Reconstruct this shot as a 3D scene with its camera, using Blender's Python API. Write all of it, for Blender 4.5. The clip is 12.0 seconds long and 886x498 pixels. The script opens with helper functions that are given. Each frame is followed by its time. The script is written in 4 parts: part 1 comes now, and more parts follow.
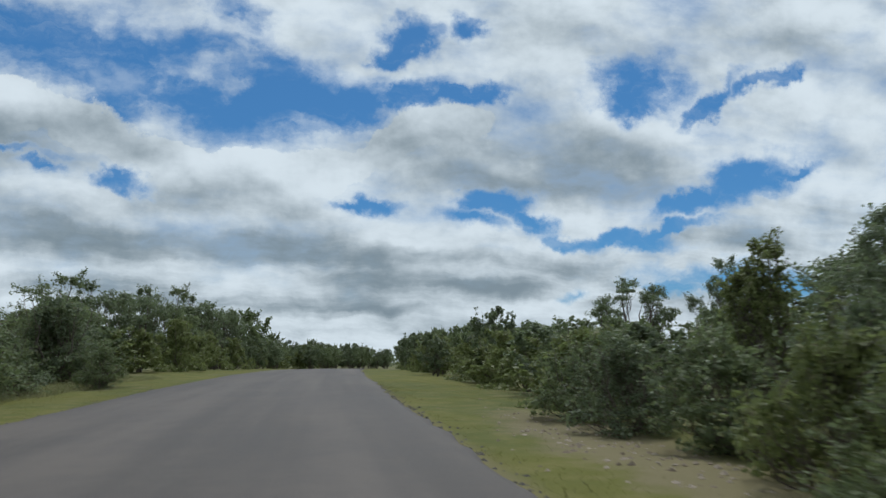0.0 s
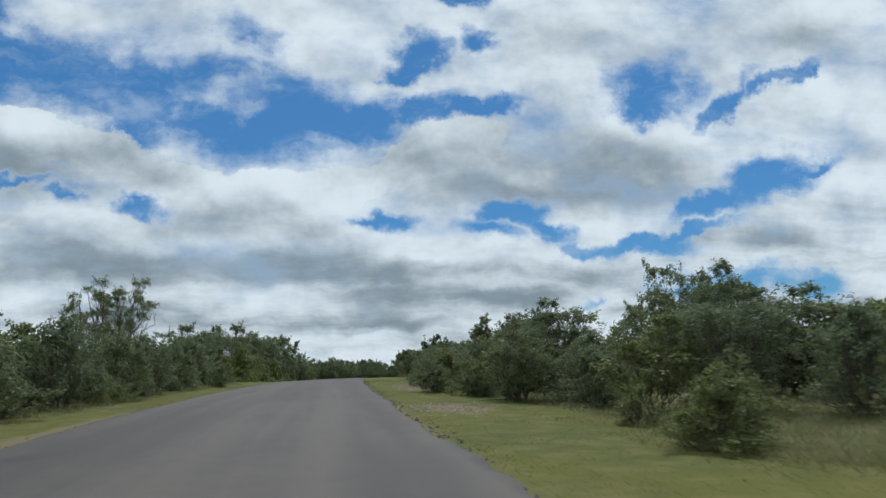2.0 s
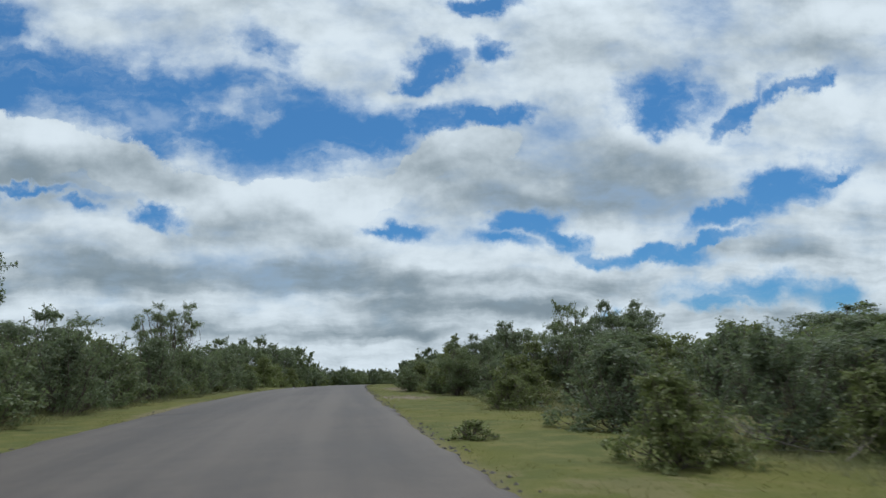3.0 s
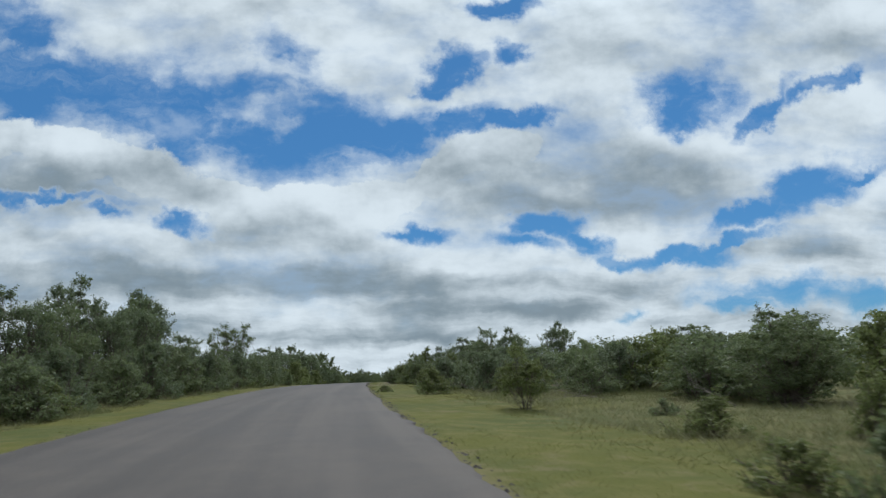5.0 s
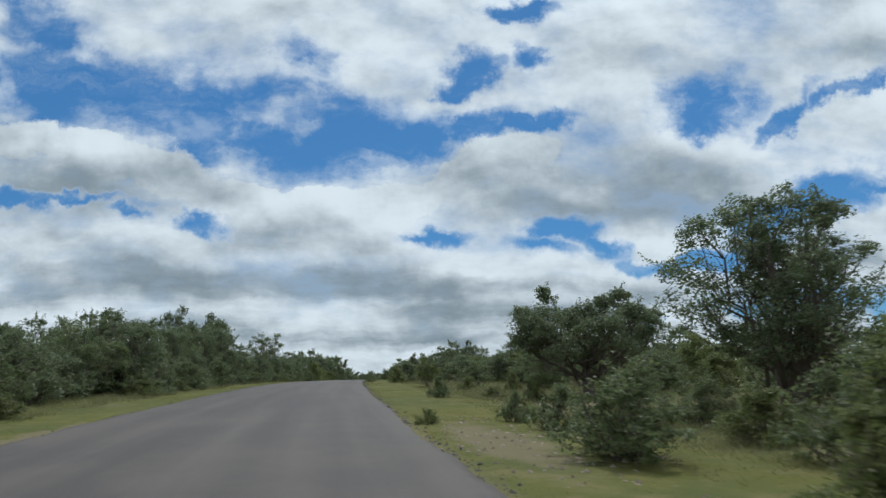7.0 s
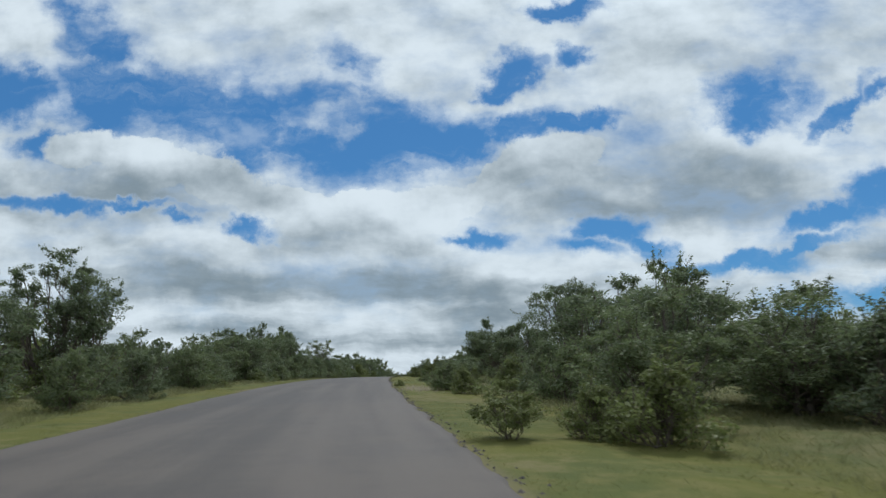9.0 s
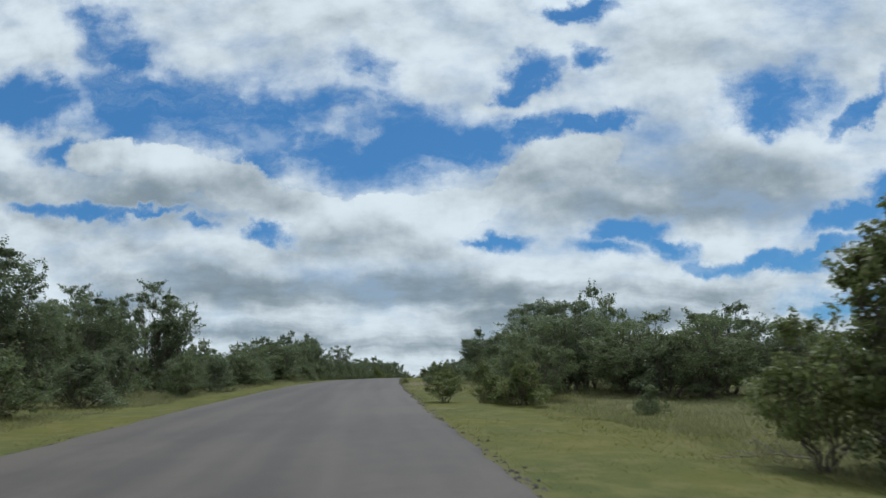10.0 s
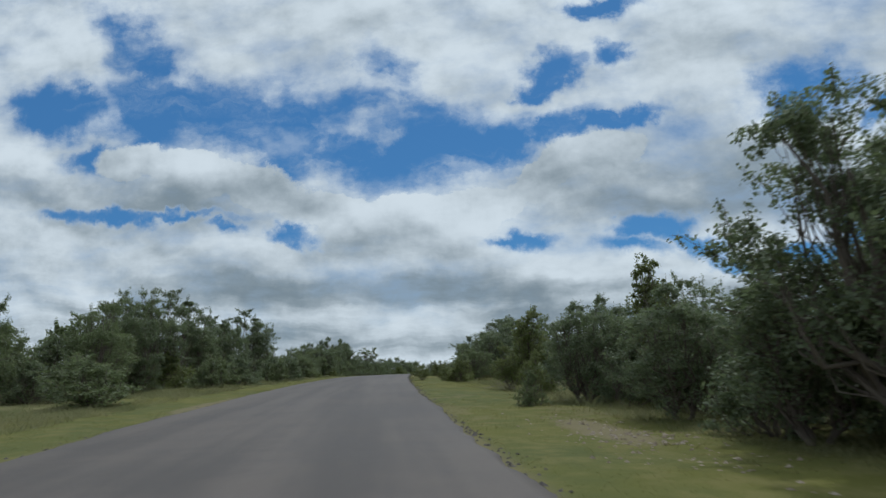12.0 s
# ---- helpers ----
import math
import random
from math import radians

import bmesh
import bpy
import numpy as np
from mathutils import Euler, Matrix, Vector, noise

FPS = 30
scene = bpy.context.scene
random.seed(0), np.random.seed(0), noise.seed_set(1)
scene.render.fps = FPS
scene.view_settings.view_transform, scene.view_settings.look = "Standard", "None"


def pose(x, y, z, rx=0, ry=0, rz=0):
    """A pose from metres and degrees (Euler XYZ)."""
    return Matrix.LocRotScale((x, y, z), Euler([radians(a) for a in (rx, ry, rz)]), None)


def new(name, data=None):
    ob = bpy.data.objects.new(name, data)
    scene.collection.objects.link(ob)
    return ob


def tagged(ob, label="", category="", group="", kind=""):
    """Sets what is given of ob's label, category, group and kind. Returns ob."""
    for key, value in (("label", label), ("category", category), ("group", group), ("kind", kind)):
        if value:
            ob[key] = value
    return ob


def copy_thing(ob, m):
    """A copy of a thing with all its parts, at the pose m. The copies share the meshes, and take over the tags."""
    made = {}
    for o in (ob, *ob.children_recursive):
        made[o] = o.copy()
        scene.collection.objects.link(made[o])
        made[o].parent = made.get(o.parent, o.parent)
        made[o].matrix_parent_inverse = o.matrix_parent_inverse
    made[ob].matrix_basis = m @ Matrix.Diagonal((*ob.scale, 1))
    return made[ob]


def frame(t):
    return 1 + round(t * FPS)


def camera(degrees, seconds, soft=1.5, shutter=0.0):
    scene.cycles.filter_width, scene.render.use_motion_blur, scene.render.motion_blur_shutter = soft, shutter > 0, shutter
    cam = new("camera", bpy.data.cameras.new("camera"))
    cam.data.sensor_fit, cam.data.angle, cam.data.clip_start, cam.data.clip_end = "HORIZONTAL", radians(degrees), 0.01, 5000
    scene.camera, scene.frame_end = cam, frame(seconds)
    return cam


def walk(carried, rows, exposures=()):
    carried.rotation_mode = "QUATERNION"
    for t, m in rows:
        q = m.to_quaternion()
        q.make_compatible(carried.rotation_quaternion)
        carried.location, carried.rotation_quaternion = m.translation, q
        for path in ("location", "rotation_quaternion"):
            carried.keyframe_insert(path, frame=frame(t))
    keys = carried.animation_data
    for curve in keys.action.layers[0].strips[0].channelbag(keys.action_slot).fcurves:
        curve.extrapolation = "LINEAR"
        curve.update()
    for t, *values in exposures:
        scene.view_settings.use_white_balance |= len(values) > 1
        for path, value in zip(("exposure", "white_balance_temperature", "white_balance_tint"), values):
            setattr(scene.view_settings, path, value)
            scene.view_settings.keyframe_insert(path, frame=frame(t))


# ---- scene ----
# the road: an arc that bends slowly to the right and falls away at both ends, by the distance s along it (metres)
BEND, BEND_GROWTH, CREST, CREST_GROWTH = 0.00133, 2.64e-06, 0.00042, 1.77e-06
S_AXIS = np.arange(-420.0, 2600.0, 1.0)
_k = np.where((S_AXIS > -170) & (S_AXIS < 190), BEND + BEND_GROWTH * S_AXIS, 0.0) + np.where((S_AXIS > 85) & (S_AXIS < 190), 0.0042, 0.0)
_c = np.where((S_AXIS > -170) & (S_AXIS < 75), -(CREST + CREST_GROWTH * S_AXIS), 0.0) + np.where((S_AXIS > 120) & (S_AXIS < 290), 0.00003, 0.0)


def summed(a):
    b = np.cumsum(a) - a / 2
    return b - np.interp(0, S_AXIS, b)


TURN = summed(_k)
ROAD_X, ROAD_Y = summed(np.sin(TURN)), summed(np.cos(TURN))
ROAD_Z = summed(summed(_c))
HALF = 3.5


def on_road(s, u, up=0.0):
    """The place s metres along the road and u metres to the right of its middle."""
    a = np.interp(s, S_AXIS, TURN)
    return (np.interp(s, S_AXIS, ROAD_X) + u * np.cos(a), np.interp(s, S_AXIS, ROAD_Y) - u * np.sin(a), np.interp(s, S_AXIS, ROAD_Z) + up)


def fall(s, u):
    """The height of the ground beside the road, against the road's own."""
    d = np.maximum(np.abs(u) - HALF, 0)
    z = -0.05 + np.where(u > 0, -0.22, 0.12) * np.clip(d / 5.0, 0, 1) ** 1.5
    z = z + 0.10 * np.clip(d / 6, 0, 1) * np.sin(s * 0.31 + u * 0.23) * np.sin(s * 0.17 - u * 0.41 + 1.0)
    z = z + 0.045 * np.clip(d / 2, 0, 1) * np.sin(s * 1.3 + u * 0.9) * np.sin(u * 1.1 - s * 0.6)
    return np.where(np.abs(u) <= HALF + 0.25, -0.06, z)


def on_ground(s, u, up=0.0):
    return on_road(s, u, fall(s, u) + up)

# the camera, held at the rear window of a car that drives away down the road
cam = camera(65.0, 12.0, soft=1.4, shutter=0.2)
walk(cam, [
    (0.0, pose(1.64, 0.00, 1.23, 97.75, 0.44, -10.74)),
    (0.5, pose(1.68, -5.73, 1.22, 97.69, 0.94, -10.35)),
    (1.0, pose(1.76, -11.22, 1.20, 97.92, 1.38, -10.55)),
    (1.5, pose(1.88, -16.71, 1.17, 98.66, 1.70, -9.77)),
    (2.0, pose(2.04, -22.19, 1.13, 98.84, 2.55, -8.89)),
    (2.5, pose(2.24, -27.68, 1.08, 99.41, 2.51, -8.32)),
    (3.0, pose(2.47, -33.16, 1.01, 99.69, 2.30, -7.77)),
    (5.0, pose(3.76, -55.09, 0.65, 100.03, 2.44, -6.00)),
    (5.5, pose(4.17, -60.56, 0.53, 100.07, 2.38, -5.61)),
    (6.0, pose(4.61, -66.04, 0.41, 100.30, 1.43, -5.60)),
    (6.5, pose(5.09, -71.51, 0.27, 100.38, 1.46, -5.14)),
    (7.0, pose(5.60, -76.99, 0.13, 100.35, 1.70, -4.68)),
    (9.0, pose(7.98, -98.85, -0.53, 100.61, 1.60, -1.07)),
    (9.5, pose(8.65, -104.31, -0.71, 100.75, 1.46, -0.27)),
    (10.0, pose(9.36, -109.76, -0.90, 100.91, 1.84, 0.47)),
    (10.5, pose(10.09, -115.22, -1.10, 100.94, 2.44, 1.26)),
    (11.0, pose(10.86, -120.67, -1.30, 101.02, 2.27, 1.83)),
    (11.5, pose(11.65, -126.11, -1.51, 100.99, 2.04, 2.18)),
    (12.0, pose(12.48, -131.56, -1.72, 100.94, 2.34, 2.59)),
], exposures=[(0.0, -0.06, 6200, 8), (2.0, 0.0, 6200, 8), (10.0, 0.0, 6200, 8), (11, -0.04, 6170, 8), (12, -0.17, 6130, 8)])

# ---- daylight: broken cloud, a high sun ahead ----
SUN_UP, SUN_TURN = 62.0, 25.0
sun = new("sun", bpy.data.lights.new("sun", "SUN"))
sun.data.energy, sun.data.angle, sun.data.color = 1.75, radians(2.0), (1.0, 0.965, 0.92)
sun.matrix_world = pose(0, 0, 60, 90 - SUN_UP, 0, 180 - SUN_TURN)
scene.view_settings.exposure = 0.0


class Nodes:
    """Short writing for node trees."""

    def __init__(self, tree):
        self.tree = tree
        tree.nodes.clear()

    def add(self, kind, inputs=None, **fields):
        n = self.tree.nodes.new(kind)
        for k, v in fields.items():
            setattr(n, k, v)
        for k, v in (inputs or {}).items():
            self.put(n.inputs[k], v)
        return n

    def put(self, socket, v):
        if isinstance(v, bpy.types.NodeSocket):
            self.tree.links.new(v, socket)
        else:
            socket.default_value = v

    def math(self, op, a, b=0.0, c=0.0, clamp=False):
        n = self.add("ShaderNodeMath", operation=op, use_clamp=clamp)
        for i, v in enumerate((a, b, c)):
            self.put(n.inputs[i], v)
        return n.outputs[0]

    def vec(self, op, a, b=(0, 0, 0), out=0):
        n = self.add("ShaderNodeVectorMath", operation=op)
        self.put(n.inputs[0], a)
        self.put(n.inputs[1], b)
        return n.outputs[out]

    def mix(self, f, a, b):
        n = self.add("ShaderNodeMix", data_type="RGBA")
        self.put(n.inputs[0], f), self.put(n.inputs[6], a), self.put(n.inputs[7], b)
        return n.outputs[2]

    def noise(self, at, scale, detail=4.0, rough=0.55, distort=0.0, out=0):
        n = self.add("ShaderNodeTexNoise", {"Vector": at, "Scale": scale, "Detail": detail, "Roughness": rough, "Distortion": distort})
        return n.outputs[out]

    def smooth(self, v, a, b, lo=0.0, hi=1.0):
        n = self.add("ShaderNodeMapRange", interpolation_type="SMOOTHSTEP")
        for i, x in enumerate((v, a, b, lo, hi)):
            self.put(n.inputs[i], x)
        return n.outputs[0]


world = bpy.data.worlds.new("sky")
scene.world = world
world.use_nodes = True
w = Nodes(world.node_tree)
way = w.vec("NORMALIZE", w.add("ShaderNodeTexCoord").outputs["Generated"])
blue = w.add("ShaderNodeTexSky", sky_type="NISHITA", sun_disc=False, sun_elevation=radians(SUN_UP), sun_rotation=radians(SUN_TURN), altitude=900.0, air_density=1.0, dust_density=0.6, ozone_density=2.5).outputs[0]
blue = w.mix(0.55, w.vec("MULTIPLY", blue, (0.040, 0.072, 0.086)), (0.062, 0.200, 0.470, 1))

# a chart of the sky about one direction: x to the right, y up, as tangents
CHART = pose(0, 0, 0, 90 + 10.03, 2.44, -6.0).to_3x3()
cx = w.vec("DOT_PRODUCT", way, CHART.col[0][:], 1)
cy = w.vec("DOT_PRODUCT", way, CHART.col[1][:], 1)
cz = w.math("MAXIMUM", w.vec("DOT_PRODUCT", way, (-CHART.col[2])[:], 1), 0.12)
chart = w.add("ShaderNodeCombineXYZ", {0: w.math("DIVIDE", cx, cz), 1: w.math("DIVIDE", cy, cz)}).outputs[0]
# the cloud deck seen from below: flat coordinates that run together at the horizon
up = w.add("ShaderNodeSeparateXYZ", {0: way}).outputs[2]
deck = w.vec("DIVIDE", way, w.add("ShaderNodeCombineXYZ", {0: w.math("MAXIMUM", w.math("ADD", up, 0.05), 0.03), 1: w.math("MAXIMUM", w.math("ADD", up, 0.05), 0.03), 2: 1.0}).outputs[0])

billow = w.noise(deck, 2.3, 9.0, 0.56)
fine = w.noise(chart, 8.0, 9.0, 0.58)
swirl = w.vec("SUBTRACT", w.noise(chart, 4.0, 4.0, 0.6, out=1), (0.5, 0.5, 0.5))
curl = w.vec("SUBTRACT", w.noise(chart, 11.0, 8.0, 0.68, out=1), (0.5, 0.5, 0.5))
bent = w.vec("ADD", chart, w.vec("ADD", w.vec("MULTIPLY", swirl, (0.09, 0.05, 0.0)), w.vec("MULTIPLY", curl, (0.08, 0.05, 0.0))))
frayed = w.vec("ADD", chart, w.vec("ADD", w.vec("MULTIPLY", swirl, (0.07, 0.04, 0.0)), w.vec("MULTIPLY", w.vec("SUBTRACT", w.noise(chart, 13.0, 7.0, 0.62, out=1), (0.5, 0.5, 0.5)), (0.13, 0.08, 0.0))))
eased = w.vec("ADD", chart, w.vec("ADD", w.vec("MULTIPLY", swirl, (0.10, 0.05, 0.0)), w.vec("MULTIPLY", curl, (0.03, 0.03, 0.0))))
wisp = w.noise(w.vec("MULTIPLY", bent, (4.0, 22.0, 1.0)), 1.0, 6.0, 0.62)


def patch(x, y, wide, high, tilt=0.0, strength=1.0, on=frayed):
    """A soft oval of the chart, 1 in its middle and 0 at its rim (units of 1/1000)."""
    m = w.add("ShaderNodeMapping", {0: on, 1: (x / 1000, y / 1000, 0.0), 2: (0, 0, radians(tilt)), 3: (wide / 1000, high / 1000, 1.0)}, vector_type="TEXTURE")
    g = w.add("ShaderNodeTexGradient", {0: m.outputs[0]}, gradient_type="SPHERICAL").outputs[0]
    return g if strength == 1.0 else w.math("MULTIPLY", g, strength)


def widest(parts):
    total = parts[0]
    for p in parts[1:]:
        total = w.math("SMOOTH_MAX", total, p, 0.12)
    return total


def gathered(parts):
    total = parts[0]
    for p in parts[1:]:
        total = w.math("ADD", total, p)
    return total


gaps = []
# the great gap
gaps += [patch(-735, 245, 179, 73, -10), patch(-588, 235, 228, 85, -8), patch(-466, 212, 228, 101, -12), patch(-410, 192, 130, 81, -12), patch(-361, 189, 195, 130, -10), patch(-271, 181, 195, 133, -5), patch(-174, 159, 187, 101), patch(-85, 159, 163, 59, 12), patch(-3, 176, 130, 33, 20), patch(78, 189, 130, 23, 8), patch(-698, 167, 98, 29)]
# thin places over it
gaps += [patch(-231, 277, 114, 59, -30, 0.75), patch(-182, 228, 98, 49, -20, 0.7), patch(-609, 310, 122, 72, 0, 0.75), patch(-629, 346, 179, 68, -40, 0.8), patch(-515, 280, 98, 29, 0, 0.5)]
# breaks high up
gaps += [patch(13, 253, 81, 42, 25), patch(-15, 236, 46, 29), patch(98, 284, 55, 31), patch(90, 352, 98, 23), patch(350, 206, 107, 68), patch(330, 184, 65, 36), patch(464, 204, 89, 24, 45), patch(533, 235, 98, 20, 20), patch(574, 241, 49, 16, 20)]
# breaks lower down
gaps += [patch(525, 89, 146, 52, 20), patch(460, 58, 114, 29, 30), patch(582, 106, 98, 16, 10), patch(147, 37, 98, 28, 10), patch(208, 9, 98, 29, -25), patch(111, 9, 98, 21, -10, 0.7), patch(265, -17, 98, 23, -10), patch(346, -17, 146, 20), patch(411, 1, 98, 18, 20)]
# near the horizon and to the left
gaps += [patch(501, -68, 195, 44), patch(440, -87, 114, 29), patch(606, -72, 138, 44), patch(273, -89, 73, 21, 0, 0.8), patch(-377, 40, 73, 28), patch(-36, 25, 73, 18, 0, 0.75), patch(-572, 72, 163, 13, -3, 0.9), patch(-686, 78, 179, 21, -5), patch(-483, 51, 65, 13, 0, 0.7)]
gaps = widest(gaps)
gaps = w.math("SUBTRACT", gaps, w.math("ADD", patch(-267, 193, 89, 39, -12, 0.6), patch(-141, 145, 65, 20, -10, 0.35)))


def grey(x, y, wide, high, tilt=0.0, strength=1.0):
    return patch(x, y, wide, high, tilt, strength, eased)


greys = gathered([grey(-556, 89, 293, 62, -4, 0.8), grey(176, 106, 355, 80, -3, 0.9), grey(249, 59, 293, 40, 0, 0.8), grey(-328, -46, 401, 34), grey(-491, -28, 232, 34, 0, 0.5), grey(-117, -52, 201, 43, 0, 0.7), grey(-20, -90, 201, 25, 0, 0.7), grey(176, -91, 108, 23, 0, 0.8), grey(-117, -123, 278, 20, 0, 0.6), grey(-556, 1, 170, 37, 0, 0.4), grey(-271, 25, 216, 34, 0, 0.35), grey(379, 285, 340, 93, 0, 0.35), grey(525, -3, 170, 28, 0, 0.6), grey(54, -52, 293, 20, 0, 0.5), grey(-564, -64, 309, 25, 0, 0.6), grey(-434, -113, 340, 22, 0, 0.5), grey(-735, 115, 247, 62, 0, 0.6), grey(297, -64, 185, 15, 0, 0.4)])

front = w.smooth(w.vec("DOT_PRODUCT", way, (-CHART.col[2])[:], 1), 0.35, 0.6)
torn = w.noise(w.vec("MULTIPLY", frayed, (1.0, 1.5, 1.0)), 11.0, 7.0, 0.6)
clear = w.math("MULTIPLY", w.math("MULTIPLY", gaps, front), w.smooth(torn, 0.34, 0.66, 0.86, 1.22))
def swing(v, k):
    return w.math("MULTIPLY", w.math("SUBTRACT", v, 0.5), k)


lumps = w.vec("MULTIPLY", w.vec("ADD", chart, w.vec("MULTIPLY", swirl, (0.05, 0.04, 0.0))), (1.0, 1.6, 1.0))
puff = w.noise(lumps, 6.0, 9.0, 0.54)
calm = w.smooth(up, 0.04, 0.20)
cover = gathered([swing(puff, 2.3), w.math("MULTIPLY", swing(billow, 0.7), calm), swing(wisp, 1.1)])
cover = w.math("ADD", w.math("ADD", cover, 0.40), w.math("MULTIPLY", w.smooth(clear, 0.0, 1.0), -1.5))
cover = w.math("ADD", cover, w.smooth(up, 0.14, 0.02, 0.0, 0.45))
cloud = w.smooth(cover, -0.85, 0.55)
veil = w.math("MULTIPLY", w.smooth(w.noise(w.vec("MULTIPLY", frayed, (3.0, 13.0, 1.0)), 1.0, 7.0, 0.66), 0.50, 0.82), 0.50)
cloud = w.math("MAXIMUM", cloud, veil)
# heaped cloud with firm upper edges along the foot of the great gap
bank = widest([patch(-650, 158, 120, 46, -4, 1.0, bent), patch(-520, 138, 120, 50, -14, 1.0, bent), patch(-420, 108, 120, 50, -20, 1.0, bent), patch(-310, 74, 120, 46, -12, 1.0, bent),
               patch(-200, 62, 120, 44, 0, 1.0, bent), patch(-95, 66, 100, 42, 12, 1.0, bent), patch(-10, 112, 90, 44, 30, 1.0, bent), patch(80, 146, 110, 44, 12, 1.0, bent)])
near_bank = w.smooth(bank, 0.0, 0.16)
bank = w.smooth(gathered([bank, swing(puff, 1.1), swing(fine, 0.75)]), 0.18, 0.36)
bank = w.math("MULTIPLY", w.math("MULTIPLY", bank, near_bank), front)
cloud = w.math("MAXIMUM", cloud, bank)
# light and shade of the cloud: bright tops, soft grey bellies, flat layers towards the horizon
rolls = w.noise(w.vec("MULTIPLY", eased, (2.6, 8.0, 1.0)), 1.0, 5.0, 0.55)
layers = w.noise(w.vec("MULTIPLY", eased, (3.4, 26.0, 1.0)), 1.0, 6.0, 0.6)
puff_up = w.noise(w.vec("ADD", lumps, (0.015, 0.06, 0.0)), 6.0, 7.0, 0.52)
fine_up = w.noise(w.vec("ADD", chart, (0.006, 0.016, 0.0)), 8.0, 8.0, 0.58)
low = w.smooth(up, 0.26, 0.05)
shade = gathered([w.math("MULTIPLY", w.math("SUBTRACT", puff_up, puff), 2.2), w.math("MULTIPLY", w.math("SUBTRACT", fine_up, fine), 1.1), swing(rolls, 1.0),
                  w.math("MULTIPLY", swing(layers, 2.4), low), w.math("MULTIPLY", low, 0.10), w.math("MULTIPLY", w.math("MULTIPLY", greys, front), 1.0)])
shade = w.math("MULTIPLY", w.smooth(shade, -0.45, 1.15), w.smooth(w.math("MAXIMUM", cover, w.math("MULTIPLY", bank, 0.35)), -0.15, 0.5, 0.65, 1.0))
white = w.mix(shade, (0.72, 0.79, 0.835, 1), (0.225, 0.282, 0.322, 1))
SUN_WAY = (math.cos(radians(SUN_UP)) * math.sin(radians(SUN_TURN)), math.cos(radians(SUN_UP)) * math.cos(radians(SUN_TURN)), math.sin(radians(SUN_UP)))
glow = w.smooth(w.vec("DOT_PRODUCT", way, SUN_WAY, 1), 0.80, 1.0, 1.0, 2.6)
white = w.vec("MULTIPLY", white, w.add("ShaderNodeCombineXYZ", {0: glow, 1: glow, 2: glow}).outputs[0])
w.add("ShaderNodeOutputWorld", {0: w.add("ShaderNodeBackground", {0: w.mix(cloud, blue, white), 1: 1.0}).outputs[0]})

# ---- materials ----
def material(name, make, rough=0.8, metal=0.0):
    m = bpy.data.materials.new(name)
    m.use_nodes = True
    n = Nodes(m.node_tree)
    at = n.add("ShaderNodeTexCoord").outputs["Object"]
    colour, bump, extra = make(n, at)
    p = n.add("ShaderNodeBsdfPrincipled", {"Base Color": colour, "Roughness": extra.get("rough", rough), "Metallic": metal, "Specular IOR Level": extra.get("spec", 0.3)})
    if bump is not None:
        n.put(p.inputs["Normal"], n.add("ShaderNodeBump", {"Height": bump, "Strength": extra.get("bump", 0.4), "Distance": extra.get("depth", 0.02)}).outputs[0])
    shader = p.outputs[0]
    if "through" in extra:
        t = n.add("ShaderNodeBsdfTranslucent", {0: extra["through"]})
        shader = n.add("ShaderNodeMixShader", {0: 0.48, 1: shader, 2: t.outputs[0]}).outputs[0]
    n.add("ShaderNodeOutputMaterial", {0: shader})
    return m


def asphalt(n, at):
    uv = n.add("ShaderNodeTexCoord").outputs["UV"]
    across = n.add("ShaderNodeSeparateXYZ", {0: uv}).outputs[0]
    grit = n.noise(at, 90.0, 3.0, 0.7)
    patchy = n.math("ADD", n.math("MULTIPLY", n.noise(at, 0.22, 6.0, 0.6), 0.6), n.math("MULTIPLY", n.noise(at, 1.6, 5.0, 0.65), 0.4))
    streak = n.noise(n.vec("MULTIPLY", uv, (0.8, 0.03, 0.0)), 1.0, 3.0, 0.55)
    tone = n.math("ADD", n.math("MULTIPLY", patchy, 0.6), n.math("MULTIPLY", streak, 0.55))
    c = n.mix(n.smooth(tone, 0.47, 0.70), (0.049, 0.040, 0.035, 1), (0.093, 0.076, 0.064, 1))
    c = n.mix(n.math("MULTIPLY", n.smooth(grit, 0.45, 0.75), 0.5), c, (0.160, 0.135, 0.110, 1))
    return c, grit, {"rough": n.math("ADD", 0.58, n.math("MULTIPLY", patchy, 0.22)), "bump": 0.3, "depth": 0.006, "spec": 0.32}


# bare patches of the verge: along the road, across it, half length, half width
BARE_SOIL = ((9.0, 5.6, 8.0, 1.6), (-69.5, 9.6, 3.5, 1.6), (-5.5, 4.9, 3.0, 1.2), (-56.0, 9.4, 3.0, 2.4), (-66.0, 4.6, 5.0, 0.9),
             (-120.0, 5.9, 3.6, 0.8), (-6.0, -3.75, 9.0, 0.55), (-62.0, -3.75, 5.0, 0.45), (-108.0, -3.8, 7.0, 0.5))


